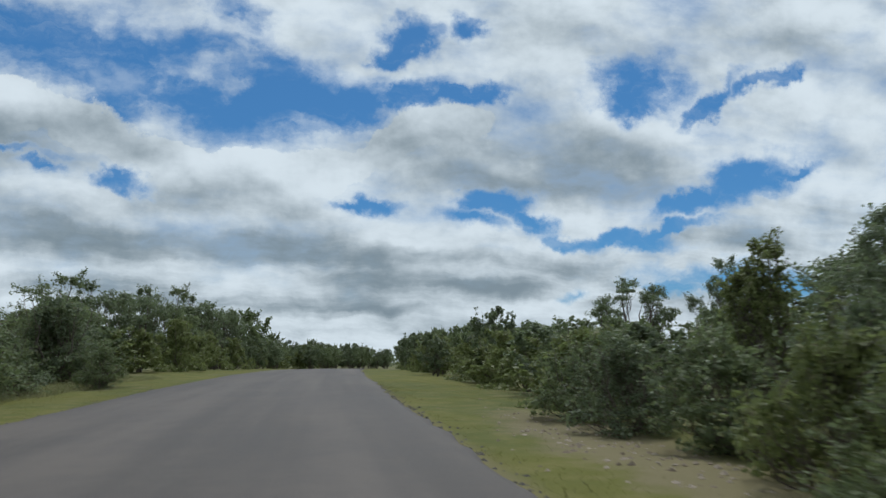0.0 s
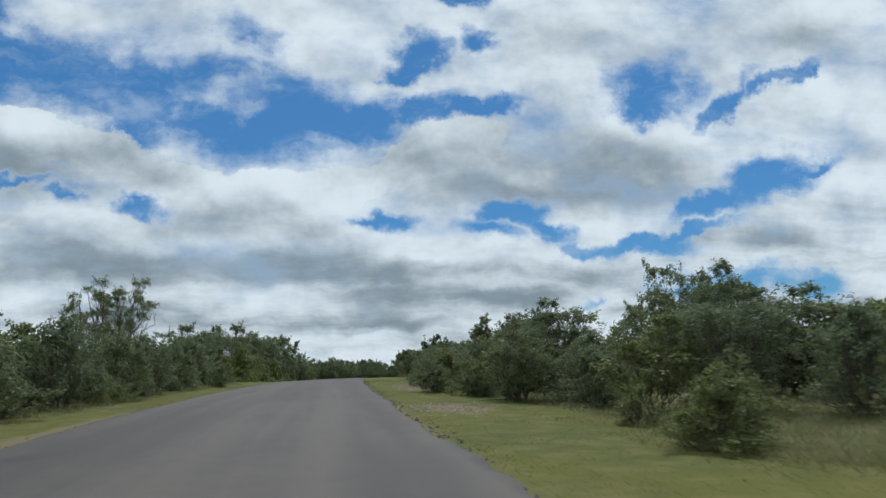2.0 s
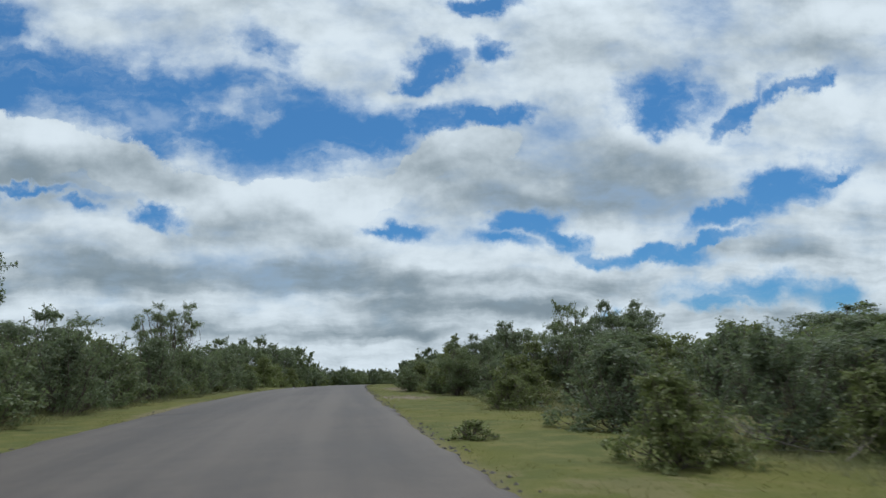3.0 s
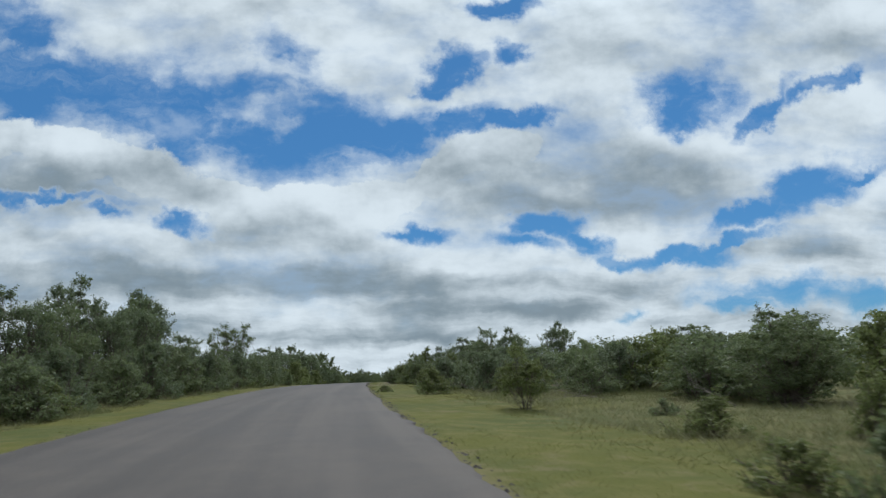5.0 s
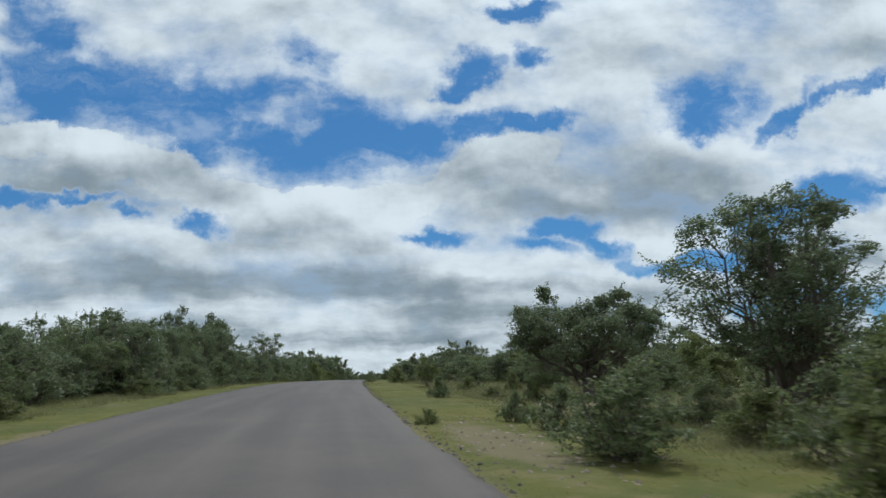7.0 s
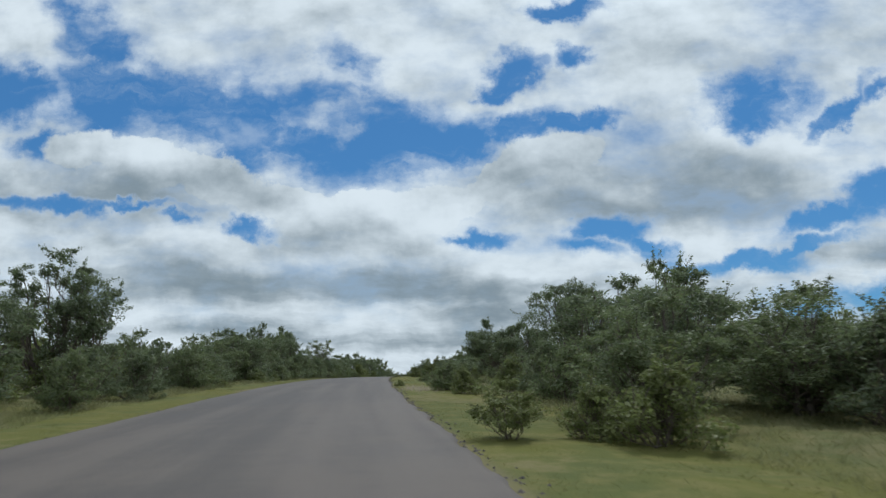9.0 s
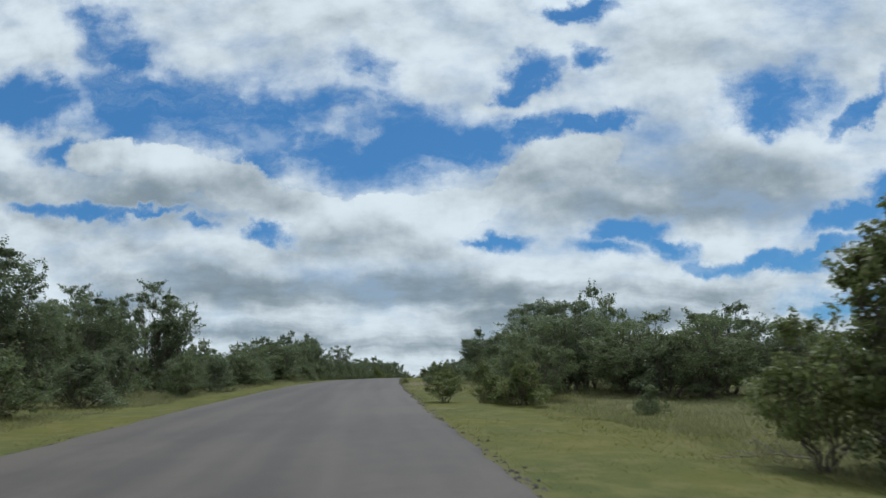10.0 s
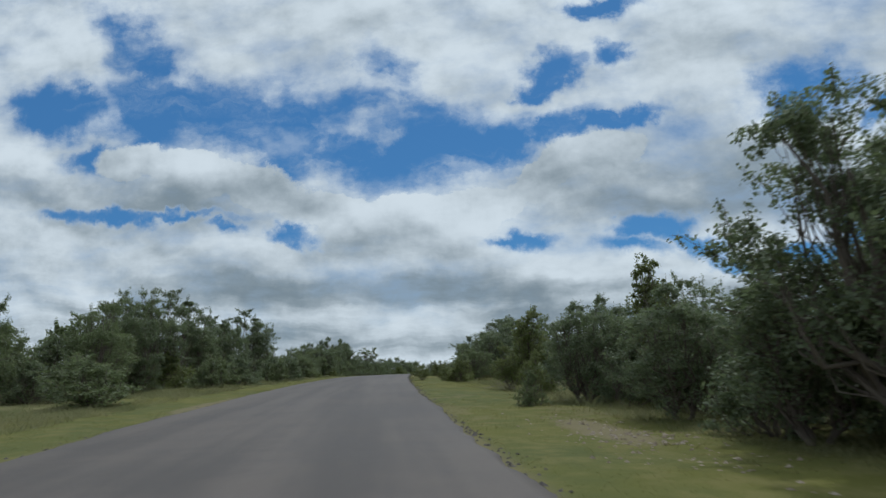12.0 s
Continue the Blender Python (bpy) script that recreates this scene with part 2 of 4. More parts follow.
def meadow(n, at):
    uv = n.add("ShaderNodeTexCoord").outputs["UV"]
    u = n.math("ABSOLUTE", n.add("ShaderNodeSeparateXYZ", {0: uv}).outputs[0])
    big = n.noise(at, 0.22, 5.0, 0.6)
    mid = n.noise(at, 1.7, 6.0, 0.65)
    tiny = n.noise(at, 26.0, 4.0, 0.7)
    c = n.mix(n.smooth(big, 0.38, 0.62), (0.112, 0.111, 0.028, 1), (0.082, 0.094, 0.031, 1))
    c = n.mix(n.math("MULTIPLY", n.smooth(mid, 0.42, 0.68), 0.75), c, (0.156, 0.140, 0.052, 1))
    field = n.smooth(n.math("ADD", u, n.math("MULTIPLY", big, 6.0)), 9.0, 15.0)
    c = n.mix(n.math("MULTIPLY", field, 0.8), c, n.mix(n.smooth(mid, 0.4, 0.65), (0.105, 0.112, 0.050, 1), (0.172, 0.152, 0.084, 1)))
    bare_at = None
    for along, across, length, width in BARE_SOIL:
        m = n.add("ShaderNodeMapping", {0: n.vec("ADD", uv, n.vec("MULTIPLY", n.vec("SUBTRACT", n.noise(at, 0.9, 4.0, 0.6, out=1), (0.5, 0.5, 0.5)), (1.2, 2.5, 0.0))), 1: (across, along, 0.0), 3: (width, length, 1.0)}, vector_type="TEXTURE")
        g = n.add("ShaderNodeTexGradient", {0: m.outputs[0]}, gradient_type="SPHERICAL").outputs[0]
        bare_at = g if bare_at is None else n.math("MAXIMUM", bare_at, g)
    soil = n.smooth(n.math("ADD", n.noise(at, 0.16, 6.0, 0.62, 0.6), n.math("MULTIPLY", n.math("SUBTRACT", mid, 0.5), 0.35)), 0.585, 0.66)
    edge = n.smooth(n.math("ADD", u, n.math("MULTIPLY", mid, 0.5)), 4.05, 3.72)
    c = n.mix(n.math("MAXIMUM", n.math("MAXIMUM", n.math("MULTIPLY", soil, 0.35), n.math("MULTIPLY", n.smooth(n.math("ADD", bare_at, n.math("MULTIPLY", mid, 0.6)), 0.44, 0.85), 0.78)), n.math("MULTIPLY", edge, 0.6)), c, n.mix(tiny, (0.132, 0.106, 0.062, 1), (0.215, 0.180, 0.115, 1)))
    c = n.mix(n.math("MULTIPLY", n.smooth(tiny, 0.35, 0.75), 0.18), c, (0.085, 0.092, 0.034, 1))
    return c, n.math("ADD", tiny, n.math("MULTIPLY", mid, 2.0)), {"bump": 0.35, "depth": 0.025, "spec": 0.1, "rough": 0.95}


def leafy(dark, light, dry=0.12):
    def make(n, at):
        isle = n.add("ShaderNodeNewGeometry").outputs["Random Per Island"]
        lump = n.noise(at, 1.1, 3.0, 0.6)
        c = n.mix(n.math("ADD", n.math("MULTIPLY", isle, 0.6), n.math("MULTIPLY", lump, 0.45)), dark, light)
        c = n.mix(n.math("MULTIPLY", n.smooth(isle, 1.0 - dry, 1.0), 0.7), c, (0.19, 0.165, 0.09, 1))
        return c, None, {"rough": 0.5, "spec": 0.25, "through": n.mix(0.5, c, (0.170, 0.230, 0.080, 1))}
    return make


def barky(n, at):
    g = n.noise(n.vec("MULTIPLY", at, (14.0, 14.0, 2.2)), 1.0, 6.0, 0.65)
    return n.mix(g, (0.055, 0.045, 0.038, 1), (0.20, 0.165, 0.135, 1)), g, {"bump": 0.7, "depth": 0.02, "rough": 0.92}


def stony(n, at):
    r = n.add("ShaderNodeNewGeometry").outputs["Random Per Island"]
    g = n.noise(at, 30.0, 4.0, 0.6)
    return n.mix(r, (0.15, 0.115, 0.08, 1), n.mix(g, (0.26, 0.21, 0.16, 1), (0.34, 0.29, 0.24, 1))), g, {"bump": 0.4, "rough": 0.9}


def bladed(n, at):
    r = n.add("ShaderNodeNewGeometry").outputs["Random Per Island"]
    big = n.noise(at, 0.3, 4.0, 0.6)
    c = n.mix(r, (0.112, 0.120, 0.034, 1), (0.176, 0.172, 0.054, 1))
    c = n.mix(n.math("MULTIPLY", n.smooth(big, 0.45, 0.65), 0.4), c, (0.215, 0.180, 0.075, 1))
    return c, None, {"rough": 0.6, "through": c}


def haylike(n, at):
    r = n.add("ShaderNodeNewGeometry").outputs["Random Per Island"]
    big = n.noise(at, 0.35, 4.0, 0.6)
    c = n.mix(r, (0.150, 0.158, 0.070, 1), (0.255, 0.235, 0.125, 1))
    c = n.mix(n.math("MULTIPLY", n.smooth(big, 0.42, 0.62), 0.55), c, (0.120, 0.145, 0.050, 1))
    return c, None, {"rough": 0.6, "through": c}


M_ROAD = material("asphalt", asphalt)
M_GROUND = material("grass_and_soil", meadow)
M_LEAF = material("grey_green_leaf", leafy((0.104, 0.129, 0.066, 1), (0.204, 0.238, 0.124, 1)))
M_LEAF_DARK = material("dark_leaf", leafy((0.098, 0.121, 0.074, 1), (0.186, 0.218, 0.134, 1), 0.05))
M_LEAF_OLIVE = material("olive_leaf", leafy((0.108, 0.128, 0.045, 1), (0.220, 0.236, 0.088, 1), 0.12))
def bare(n, at):
    g = n.noise(n.vec("MULTIPLY", at, (3.0, 20.0, 20.0)), 1.0, 5.0, 0.6)
    return n.mix(g, (0.10, 0.085, 0.07, 1), (0.24, 0.21, 0.18, 1)), g, {"bump": 0.5, "rough": 0.9}


M_DEAD = material("bleached_wood", bare)
M_BARK = material("grey_bark", barky)
def tarry(n, at):
    r = n.add("ShaderNodeNewGeometry").outputs["Random Per Island"]
    return n.mix(r, (0.045, 0.040, 0.040, 1), (0.12, 0.105, 0.095, 1)), n.noise(at, 60.0, 3.0, 0.6), {"bump": 0.5, "rough": 0.9}


M_CRUMB = material("broken_tar", tarry)
M_STONE = material("pale_stone", stony)
M_BLADE = material("grass_blade", bladed)
M_HAY = material("tall_grass_blade", haylike)

# ---- the setting ----
def mesh_of(name, verts, faces, mat, smooth=False, uv=None):
    me = bpy.data.meshes.new(name)
    me.from_pydata([tuple(v) for v in verts], [], faces)
    me.materials.append(mat)
    if smooth:
        me.polygons.foreach_set("use_smooth", [True] * len(me.polygons))
    if uv is not None:
        layer = me.uv_layers.new(name="plan")
        loops = np.empty(len(me.loops), dtype=np.int32)
        me.loops.foreach_get("vertex_index", loops)
        layer.data.foreach_set("uv", np.asarray(uv, dtype=np.float32)[loops].ravel())
    return me


def sheet(name, s_vals, u_vals, height, mat):
    ss, uu = np.meshgrid(s_vals, u_vals, indexing="ij")
    x, y, z = on_road(ss, uu, height(ss, uu))
    nu = len(u_vals)
    verts = np.stack([x, y, z], -1).reshape(-1, 3)
    faces = [(i * nu + j, i * nu + j + 1, (i + 1) * nu + j + 1, (i + 1) * nu + j) for i in range(len(s_vals) - 1) for j in range(nu - 1)]
    return mesh_of(name, verts.tolist(), faces, mat, True, np.stack([uu, ss], -1).reshape(-1, 2))


S_GROUND = np.concatenate([np.arange(-420, -170, 10), np.arange(-170, 60, 0.8), np.arange(60, 200, 3), np.arange(200, 600, 20), np.arange(600, 2550, 120)])
U_SIDE = np.concatenate([np.arange(3.2, 12, 0.4), np.arange(12, 40, 1.5), np.arange(40, 200, 12), np.arange(200, 2000, 150)])
U_GROUND = np.concatenate([-U_SIDE[::-1], [-1.0, 1.0], U_SIDE])
ground = tagged(new("ground", sheet("ground", S_GROUND, U_GROUND, fall, M_GROUND)), "yellow-green grass verge with bare sandy soil patches", "ground", kind="structure")

# the tarred strip, with a crumbled edge and a crown
ROAD_S = np.concatenate([np.arange(-420, -150, 6), np.arange(-150, 60, 0.18), np.arange(60, 430, 2)])
rng = np.random.default_rng(5)
ROUGH = np.convolve(rng.normal(0, 1, len(ROAD_S) + 8), np.ones(5) / 5, "same")[:len(ROAD_S)], np.convolve(rng.normal(0, 1, len(ROAD_S) + 8), np.ones(5) / 5, "same")[:len(ROAD_S)]


def tarred():
    cols = [(-HALF - 0.05, -0.10), (-HALF, 0.0), (-HALF + 0.12, 0.012), (-1.75, 0.03), (0.0, 0.05), (1.75, 0.03), (HALF - 0.12, 0.012), (HALF, 0.0), (HALF + 0.05, -0.10)]
    verts, uv = [], []
    for i, s in enumerate(ROAD_S):
        for j, (u, h) in enumerate(cols):
            if j in (0, 1, 7, 8):
                u = u + (ROUGH[0][i] if j < 4 else ROUGH[1][i]) * 0.075 + 0.06 * math.sin(s * 0.45 + j // 4 * 2)
            verts.append(on_road(s, u, h - 0.02))
            uv.append((u, s))
    k = len(cols)
    faces = [(i * k + j, i * k + j + 1, (i + 1) * k + j + 1, (i + 1) * k + j) for i in range(len(ROAD_S) - 1) for j in range(k - 1)]
    return mesh_of("road", verts, faces, M_ROAD, True, uv)


road = tagged(new("road", tarred()), "worn grey tarred road with a crumbling edge", "road", kind="structure")

# ---- trees and bushes ----
def tubes(limbs):
    """Tapered limbs: each a row of (point, radius)."""
    verts, faces = [], []
    for limb in limbs:
        base = len(verts)
        n = len(limb)
        sides = 6 if limb[0][1] > 0.05 else 4 if limb[0][1] > 0.02 else 3
        for i, (p, r) in enumerate(limb):
            d = limb[min(i + 1, n - 1)][0] - limb[max(i - 1, 0)][0]
            d = d / (np.linalg.norm(d) + 1e-9)
            a = np.cross(d, (0.31, 0.95, 0.11))
            a = a / (np.linalg.norm(a) + 1e-9)
            b = np.cross(d, a)
            for k in range(sides):
                t = 2 * math.pi * k / sides
                verts.append(p + r * (math.cos(t) * a + math.sin(t) * b))
        for i in range(n - 1):
            for k in range(sides):
                q = (k + 1) % sides
                faces.append((base + i * sides + k, base + i * sides + q, base + (i + 1) * sides + q, base + (i + 1) * sides + k))
    return verts, faces


def unit(v):
    return v / (np.linalg.norm(v, axis=-1, keepdims=True) + 1e-9)


def blades(rng, at, facing, size, droop=0.35):
    """Leaves at those places: each a blade of four corners, folded a little along its rib, that faces about that way."""
    n = len(at)
    normal = unit(facing + rng.normal(0, 0.55, (n, 3)))
    along = rng.normal(0, 1, (n, 3))
    along[:, 2] -= droop
    along = unit(along - normal * (along * normal).sum(1, keepdims=True))
    side = np.cross(normal, along)
    length = size * rng.uniform(0.6, 1.35, (n, 1))
    wide = length * rng.uniform(0.26, 0.40, (n, 1))
    lift = normal * length * rng.uniform(0.02, 0.16, (n, 1))
    return np.stack([at - along * length * 0.5, at + side * wide - along * length * 0.06 + lift, at + along * length * 0.5, at - side * wide - along * length * 0.06 + lift], 1).reshape(-1, 3)


def leaf_mesh(name, pts, mat):
    n = len(pts) // 4
    me = bpy.data.meshes.new(name)
    me.vertices.add(n * 4)
    me.vertices.foreach_set("co", np.asarray(pts, dtype=np.float32).ravel())
    me.loops.add(n * 4)
    me.loops.foreach_set("vertex_index", np.arange(n * 4, dtype=np.int32))
    me.polygons.add(n)
    me.polygons.foreach_set("loop_start", np.arange(0, n * 4, 4, dtype=np.int32))
    me.materials.append(mat)
    me.update(calc_edges=True)
    return me


def limb_of(rng, start, way, length, radius, steps, wander, lift):
    row, p, d = [(start, radius)], start, way / np.linalg.norm(way)
    for i in range(steps):
        d = d + rng.normal(0, wander, 3) + np.array([0, 0, lift])
        d = d / np.linalg.norm(d)
        p = p + d * length / steps
        row.append((p, max(radius * (1 - 0.8 * (i + 1) / steps), 0.006)))
    return row


def reach_to(rng, start, end, r0, r1, steps, wander):
    """A limb from one place to another, that wavers and rises late."""
    run = np.linalg.norm(end - start)
    row = []
    for i in range(steps + 1):
        f = i / steps
        p = start * (1 - f) + end * f + np.array([0, 0, -0.10 * run * math.sin(math.pi * f)])
        if 0 < i < steps:
            p = p + rng.normal(0, wander * run, 3)
        row.append((p, r0 * (1 - f) + r1 * f))
    return row


PROFILES = {
    "round": lambda f: math.sin(math.pi * (0.20 + 0.66 * f)) ** 0.8,
    "flat": lambda f: 0.62 + 0.38 * math.sin(math.pi * min(0.25 + 0.55 * f, 1.0)),
    "dome": lambda f: max(math.cos(f * math.pi / 2), 0.0) ** 0.55,
    "spire": lambda f: 0.92 - 0.5 * f * f,
}


def grown(name, seed, high, wide, stems, bole, count, size, mat, profile="round", lobes=14, lobe=0.19, clumps=16, sprigs=40, girth=1.0, core=0.04, flat=0.8, spread=0.42, lean=0.5, tops=0.25, thin=0.0):
    """One tree: an Empty with its stems (each with limbs and twigs) and a crown of leaves. The crown is a heap of lobes, each of them a ring of
    clumps of leaves at the end of a limb, with leafy shoots that stand out of it. bole: share of its height that is bare stem."""
    rng = np.random.default_rng(seed)
    r_trunk = 0.020 * girth * high * (1.0 if stems == 1 else 0.66)
    limbs, paths = [[] for _ in range(stems)], []
    for k in range(stems):
        turn = 2 * math.pi * (k + rng.uniform(-0.3, 0.3)) / stems
        out = np.array([math.cos(turn), math.sin(turn), 0.0])
        foot = out * (0.016 * high * min(girth, 1.5) if stems > 1 else 0.0) + np.array([0, 0, -0.15])
        head = out * wide * 0.5 * lean * rng.uniform(0.35, 0.75) * (1 if stems > 1 else 0.25) + np.array([0, 0, high * rng.uniform(0.66, 0.84)])
        path = reach_to(rng, foot, head, r_trunk * rng.uniform(0.8, 1.15), 0.12 * r_trunk, 8, 0.022)
        limbs[k].append(path)
        paths.append(path)
    middles, radii = [], []
    for k in range(lobes):
        f = min(max((k + rng.uniform(0.1, 0.9)) / lobes, 0.0), 1.0)
        lr = wide * lobe * rng.uniform(0.72, 1.28) * (1.0 - 0.25 * f)
        low, top = max(bole * high + 0.75 * lr, 0.35 * lr) if bole else 0.12 * lr, high * (1 - rng.uniform(0, tops) * 0.4) - 0.75 * lr
        z = low + (top - low) * f
        reach = max(PROFILES[profile](f) * wide * 0.5 - lr * 0.8, 0.0)
        q = reach * (rng.uniform(0.72, 1.0) if rng.random() < 0.74 else rng.uniform(0.0, 0.6))
        a = 2.39996 * k + rng.uniform(-0.5, 0.5)
        middles.append(np.array([math.cos(a) * q, math.sin(a) * q, z]))
        radii.append(lr)
    at, facing, shoots_at, shoots_way = [], [], [], []
    each = max(int(count / (lobes * clumps)), 4)
    for c, lr in zip(middles, radii):
        own = min(range(stems), key=lambda k: np.linalg.norm(paths[k][5][0][:2] - c[:2] * 0.6) + rng.uniform(0, 0.2) * wide)
        path = paths[own]
        i = min(max(int(8 * ((0.50 if stems > 1 else 0.68) + rng.uniform(-0.12, 0.12)) * c[2] / max(path[-1][0][2], 0.1)), 1), 7)
        limb = reach_to(rng, path[i][0], c, path[i][1] * (0.62 if stems > 1 else 0.42), max(0.16 * path[i][1], 0.006), 5, 0.05)
        limbs[own].append(limb)
        ways = unit(rng.normal(0, 1, (clumps, 3)) + np.array([0, 0, 0.35]))
        ends = c + ways * np.array([1, 1, flat]) * lr * rng.uniform(0.55, 1.0, (clumps, 1))
        for end, way in zip(ends, ways):
            twig = rng.random() < 0.5
            if twig:
                limbs[own].append(reach_to(rng, limb[rng.integers(2, 5)][0], end, max(limb[3][1] * 0.5, 0.007), 0.004, 3, 0.06))
            cr = lr * spread * rng.uniform(0.65, 1.25)
            d = unit(rng.normal(0, 1, (each, 3)))
            at.append(end + d * np.array([1, 1, 0.72]) * cr * rng.random((each, 1)) ** 0.42)
            facing.append(d * 0.55 + way * 0.25 + np.array([0, 0, 0.55]))
            if twig:
                shoots_at.append((end, own))
                shoots_way.append(way * lr)
        inner = int(each * clumps * core)
        d = unit(rng.normal(0, 1, (inner, 3)))
        at.append(c + d * lr * 0.6 * rng.random((inner, 1)) ** 0.4)
        facing.append(d)
    # leafy shoots that stand out of the crown
    for k in rng.integers(0, len(shoots_at), sprigs):
        if shoots_way[k][2] < -0.1 * np.linalg.norm(shoots_way[k]):
            continue
        run = np.linalg.norm(shoots_way[k]) * rng.uniform(0.55, 1.15)
        shoot = limb_of(rng, shoots_at[k][0], shoots_way[k] + np.array([0, 0, 0.45 * run]) + rng.normal(0, 0.25, 3) * run, run, 0.008, 4, 0.14, 0.02)
        limbs[shoots_at[k][1]].append(shoot)
        n = int(8 + 42 * run)
        f = rng.random(n) ** 0.8 * 3.999
        p = np.array([shoot[int(g)][0] * (1 - g % 1) + shoot[int(g) + 1][0] * (g % 1) for g in f])
        at.append(p + rng.normal(0, 0.035 + 0.03 * run, (n, 3)))
        facing.append(rng.normal(0, 0.7, (n, 3)) + np.array([0, 0, 0.4]))
    at, facing = np.concatenate(at), np.concatenate(facing)
    # to the height and width asked for
    kz = high / np.quantile(at[:, 2], 0.993)
    kx = wide * 0.5 / np.quantile(np.hypot(at[:, 0], at[:, 1]), 0.97)
    fit = np.array([kx, kx, kz])
    tree = new(name)
    for own in limbs:
        v, f = tubes([limb for limb in own if limb[0][1] >= thin])
        part = "trunk" if stems == 1 else "stem"
        new(part, mesh_of(part, (np.array(v) * fit).tolist(), f, M_BARK, True)).parent = tree
    pts = blades(rng, at * fit, facing, size)
    pts[:, 2] = np.maximum(pts[:, 2], 0.02)
    crown = new("crown", leaf_mesh("crown", pts, mat))
    crown.parent = tree
    return tree


MODELS = {}
WILD = "trees and bushes along the road"


def model(key, name, label, category, group, **how):
    MODELS[key] = [tagged(grown(name, **how), label, category, group), how["high"], how["wide"], 0]


def plant(key, s, u, high, wide, turn=None):
    """Set a tree of that model on the ground, so many metres high and wide."""
    t, own_high, own_wide, used = MODELS[key]
    if turn is None:
        turn = (s * 37.7 + u * 91.3) % 360
    x, y, z = on_ground(s, u, -0.03)
    m = Matrix.Translation((float(x), float(y), float(z))) @ pose(0, 0, 0, 0, 0, turn) @ Matrix.Diagonal((wide / own_wide, wide / own_wide, high / own_high, 1))
    MODELS[key][3] += 1
    c = t if used == 0 else copy_thing(t, pose(0, 0, 0))
    c.matrix_basis = m
    return c


model("broad_a", "mopane_tree", "broad flat-topped dark green tree with stout grey trunk", "tree", WILD, seed=1, high=4.5, wide=6.0, stems=1, bole=0.24, count=44000, size=0.08, mat=M_LEAF_DARK, profile="flat", lobes=44, lobe=0.125, clumps=14, sprigs=130, girth=2.4, lean=0.9, flat=0.7, tops=0.5, core=0.3)
model("grand", "mopane_tree", "tall dense dark green tree with forked trunk", "tree", WILD, seed=41, high=5.4, wide=4.6, stems=2, bole=0.16, count=30000, size=0.08, mat=M_LEAF_DARK, profile="round", lobes=30, lobe=0.15, clumps=16, sprigs=130, girth=1.9, lean=0.5)
model("broad_b", "mopane_tree", "broad green bushveld tree with several grey stems", "tree", WILD, seed=2, high=4.5, wide=3.6, stems=3, bole=0.04, count=15000, size=0.085, mat=M_LEAF, profile="round", lobes=22, lobe=0.18, clumps=14, sprigs=90, girth=1.2, tops=0.6)
model("broad_c", "mopane_tree", "dense dark green tree with drooping leafy branches", "tree", WILD, seed=22, high=4.5, wide=3.4, stems=3, bole=0.03, count=16000, size=0.085, mat=M_LEAF_DARK, profile="round", lobes=22, lobe=0.19, clumps=14, sprigs=80, girth=1.2, tops=0.5)
model("open_a", "mopane_tree", "tall open-crowned tree with bare forked stems", "tree", WILD, seed=3, high=6.0, wide=5.0, stems=4, bole=0.30, count=17000, size=0.09, mat=M_LEAF_DARK, profile="round", lobes=22, lobe=0.125, clumps=14, sprigs=110, girth=1.4, lean=0.8, core=0.06, flat=0.65, tops=0.4)
model("fan", "fan_tree", "airy fan-shaped tree with many thin branches", "tree", WILD, seed=4, high=6.0, wide=4.6, stems=6, bole=0.40, count=24000, size=0.065, mat=M_LEAF, profile="flat", lobes=56, lobe=0.085, clumps=8, sprigs=150, spread=0.62, girth=1.2, lean=1.1, core=0.02, flat=0.6, tops=0.4)
model("slim", "slim_tree", "narrow olive-green tree with upright leafy stems", "tree", WILD, seed=5, high=3.2, wide=1.6, stems=4, bole=0.06, count=9500, size=0.07, mat=M_LEAF_OLIVE, profile="spire", lobes=26, lobe=0.21, clumps=9, sprigs=100, lean=0.6, core=0.12, flat=1.1, tops=0.5, girth=0.8)
model("olive_tree", "small_tree", "small olive-brown tree with leafy twigs", "tree", WILD, seed=15, high=2.4, wide=2.2, stems=4, bole=0.10, count=6500, size=0.075, mat=M_LEAF_OLIVE, profile="round", lobes=15, lobe=0.18, clumps=11, sprigs=80, lean=0.8, core=0.06, tops=0.6)
model("bush_a", "bush", "grey-green bush leafy to the ground", "bush", WILD, seed=6, high=1.8, wide=2.2, stems=6, bole=0.0, count=6200, size=0.07, mat=M_LEAF, profile="dome", lobes=18, lobe=0.18, clumps=11, sprigs=90, lean=1.0, tops=0.7)
model("bush_b", "bush", "olive green bush leafy to the ground", "bush", WILD, seed=7, high=1.4, wide=1.9, stems=6, bole=0.0, count=5200, size=0.065, mat=M_LEAF_OLIVE, profile="dome", lobes=16, lobe=0.18, clumps=11, sprigs=90, lean=1.0, tops=0.7)
model("bush_c", "bush", "dark thicket bush with tangled stems", "bush", WILD, seed=8, high=2.2, wide=2.6, stems=7, bole=0.0, count=7000, size=0.075, mat=M_LEAF_DARK, profile="dome", lobes=20, lobe=0.17, clumps=11, sprigs=90, lean=1.1, tops=0.7)
model("low_a", "low_shrub", "small leafy shrub in the grass", "shrub", "small shrubs in the grass", seed=9, high=0.7, wide=1.0, stems=7, bole=0.0, count=2000, size=0.048, mat=M_LEAF, profile="dome", lobes=18, lobe=0.14, clumps=7, sprigs=70, core=0.0, lean=1.2, tops=0.9, spread=0.55)
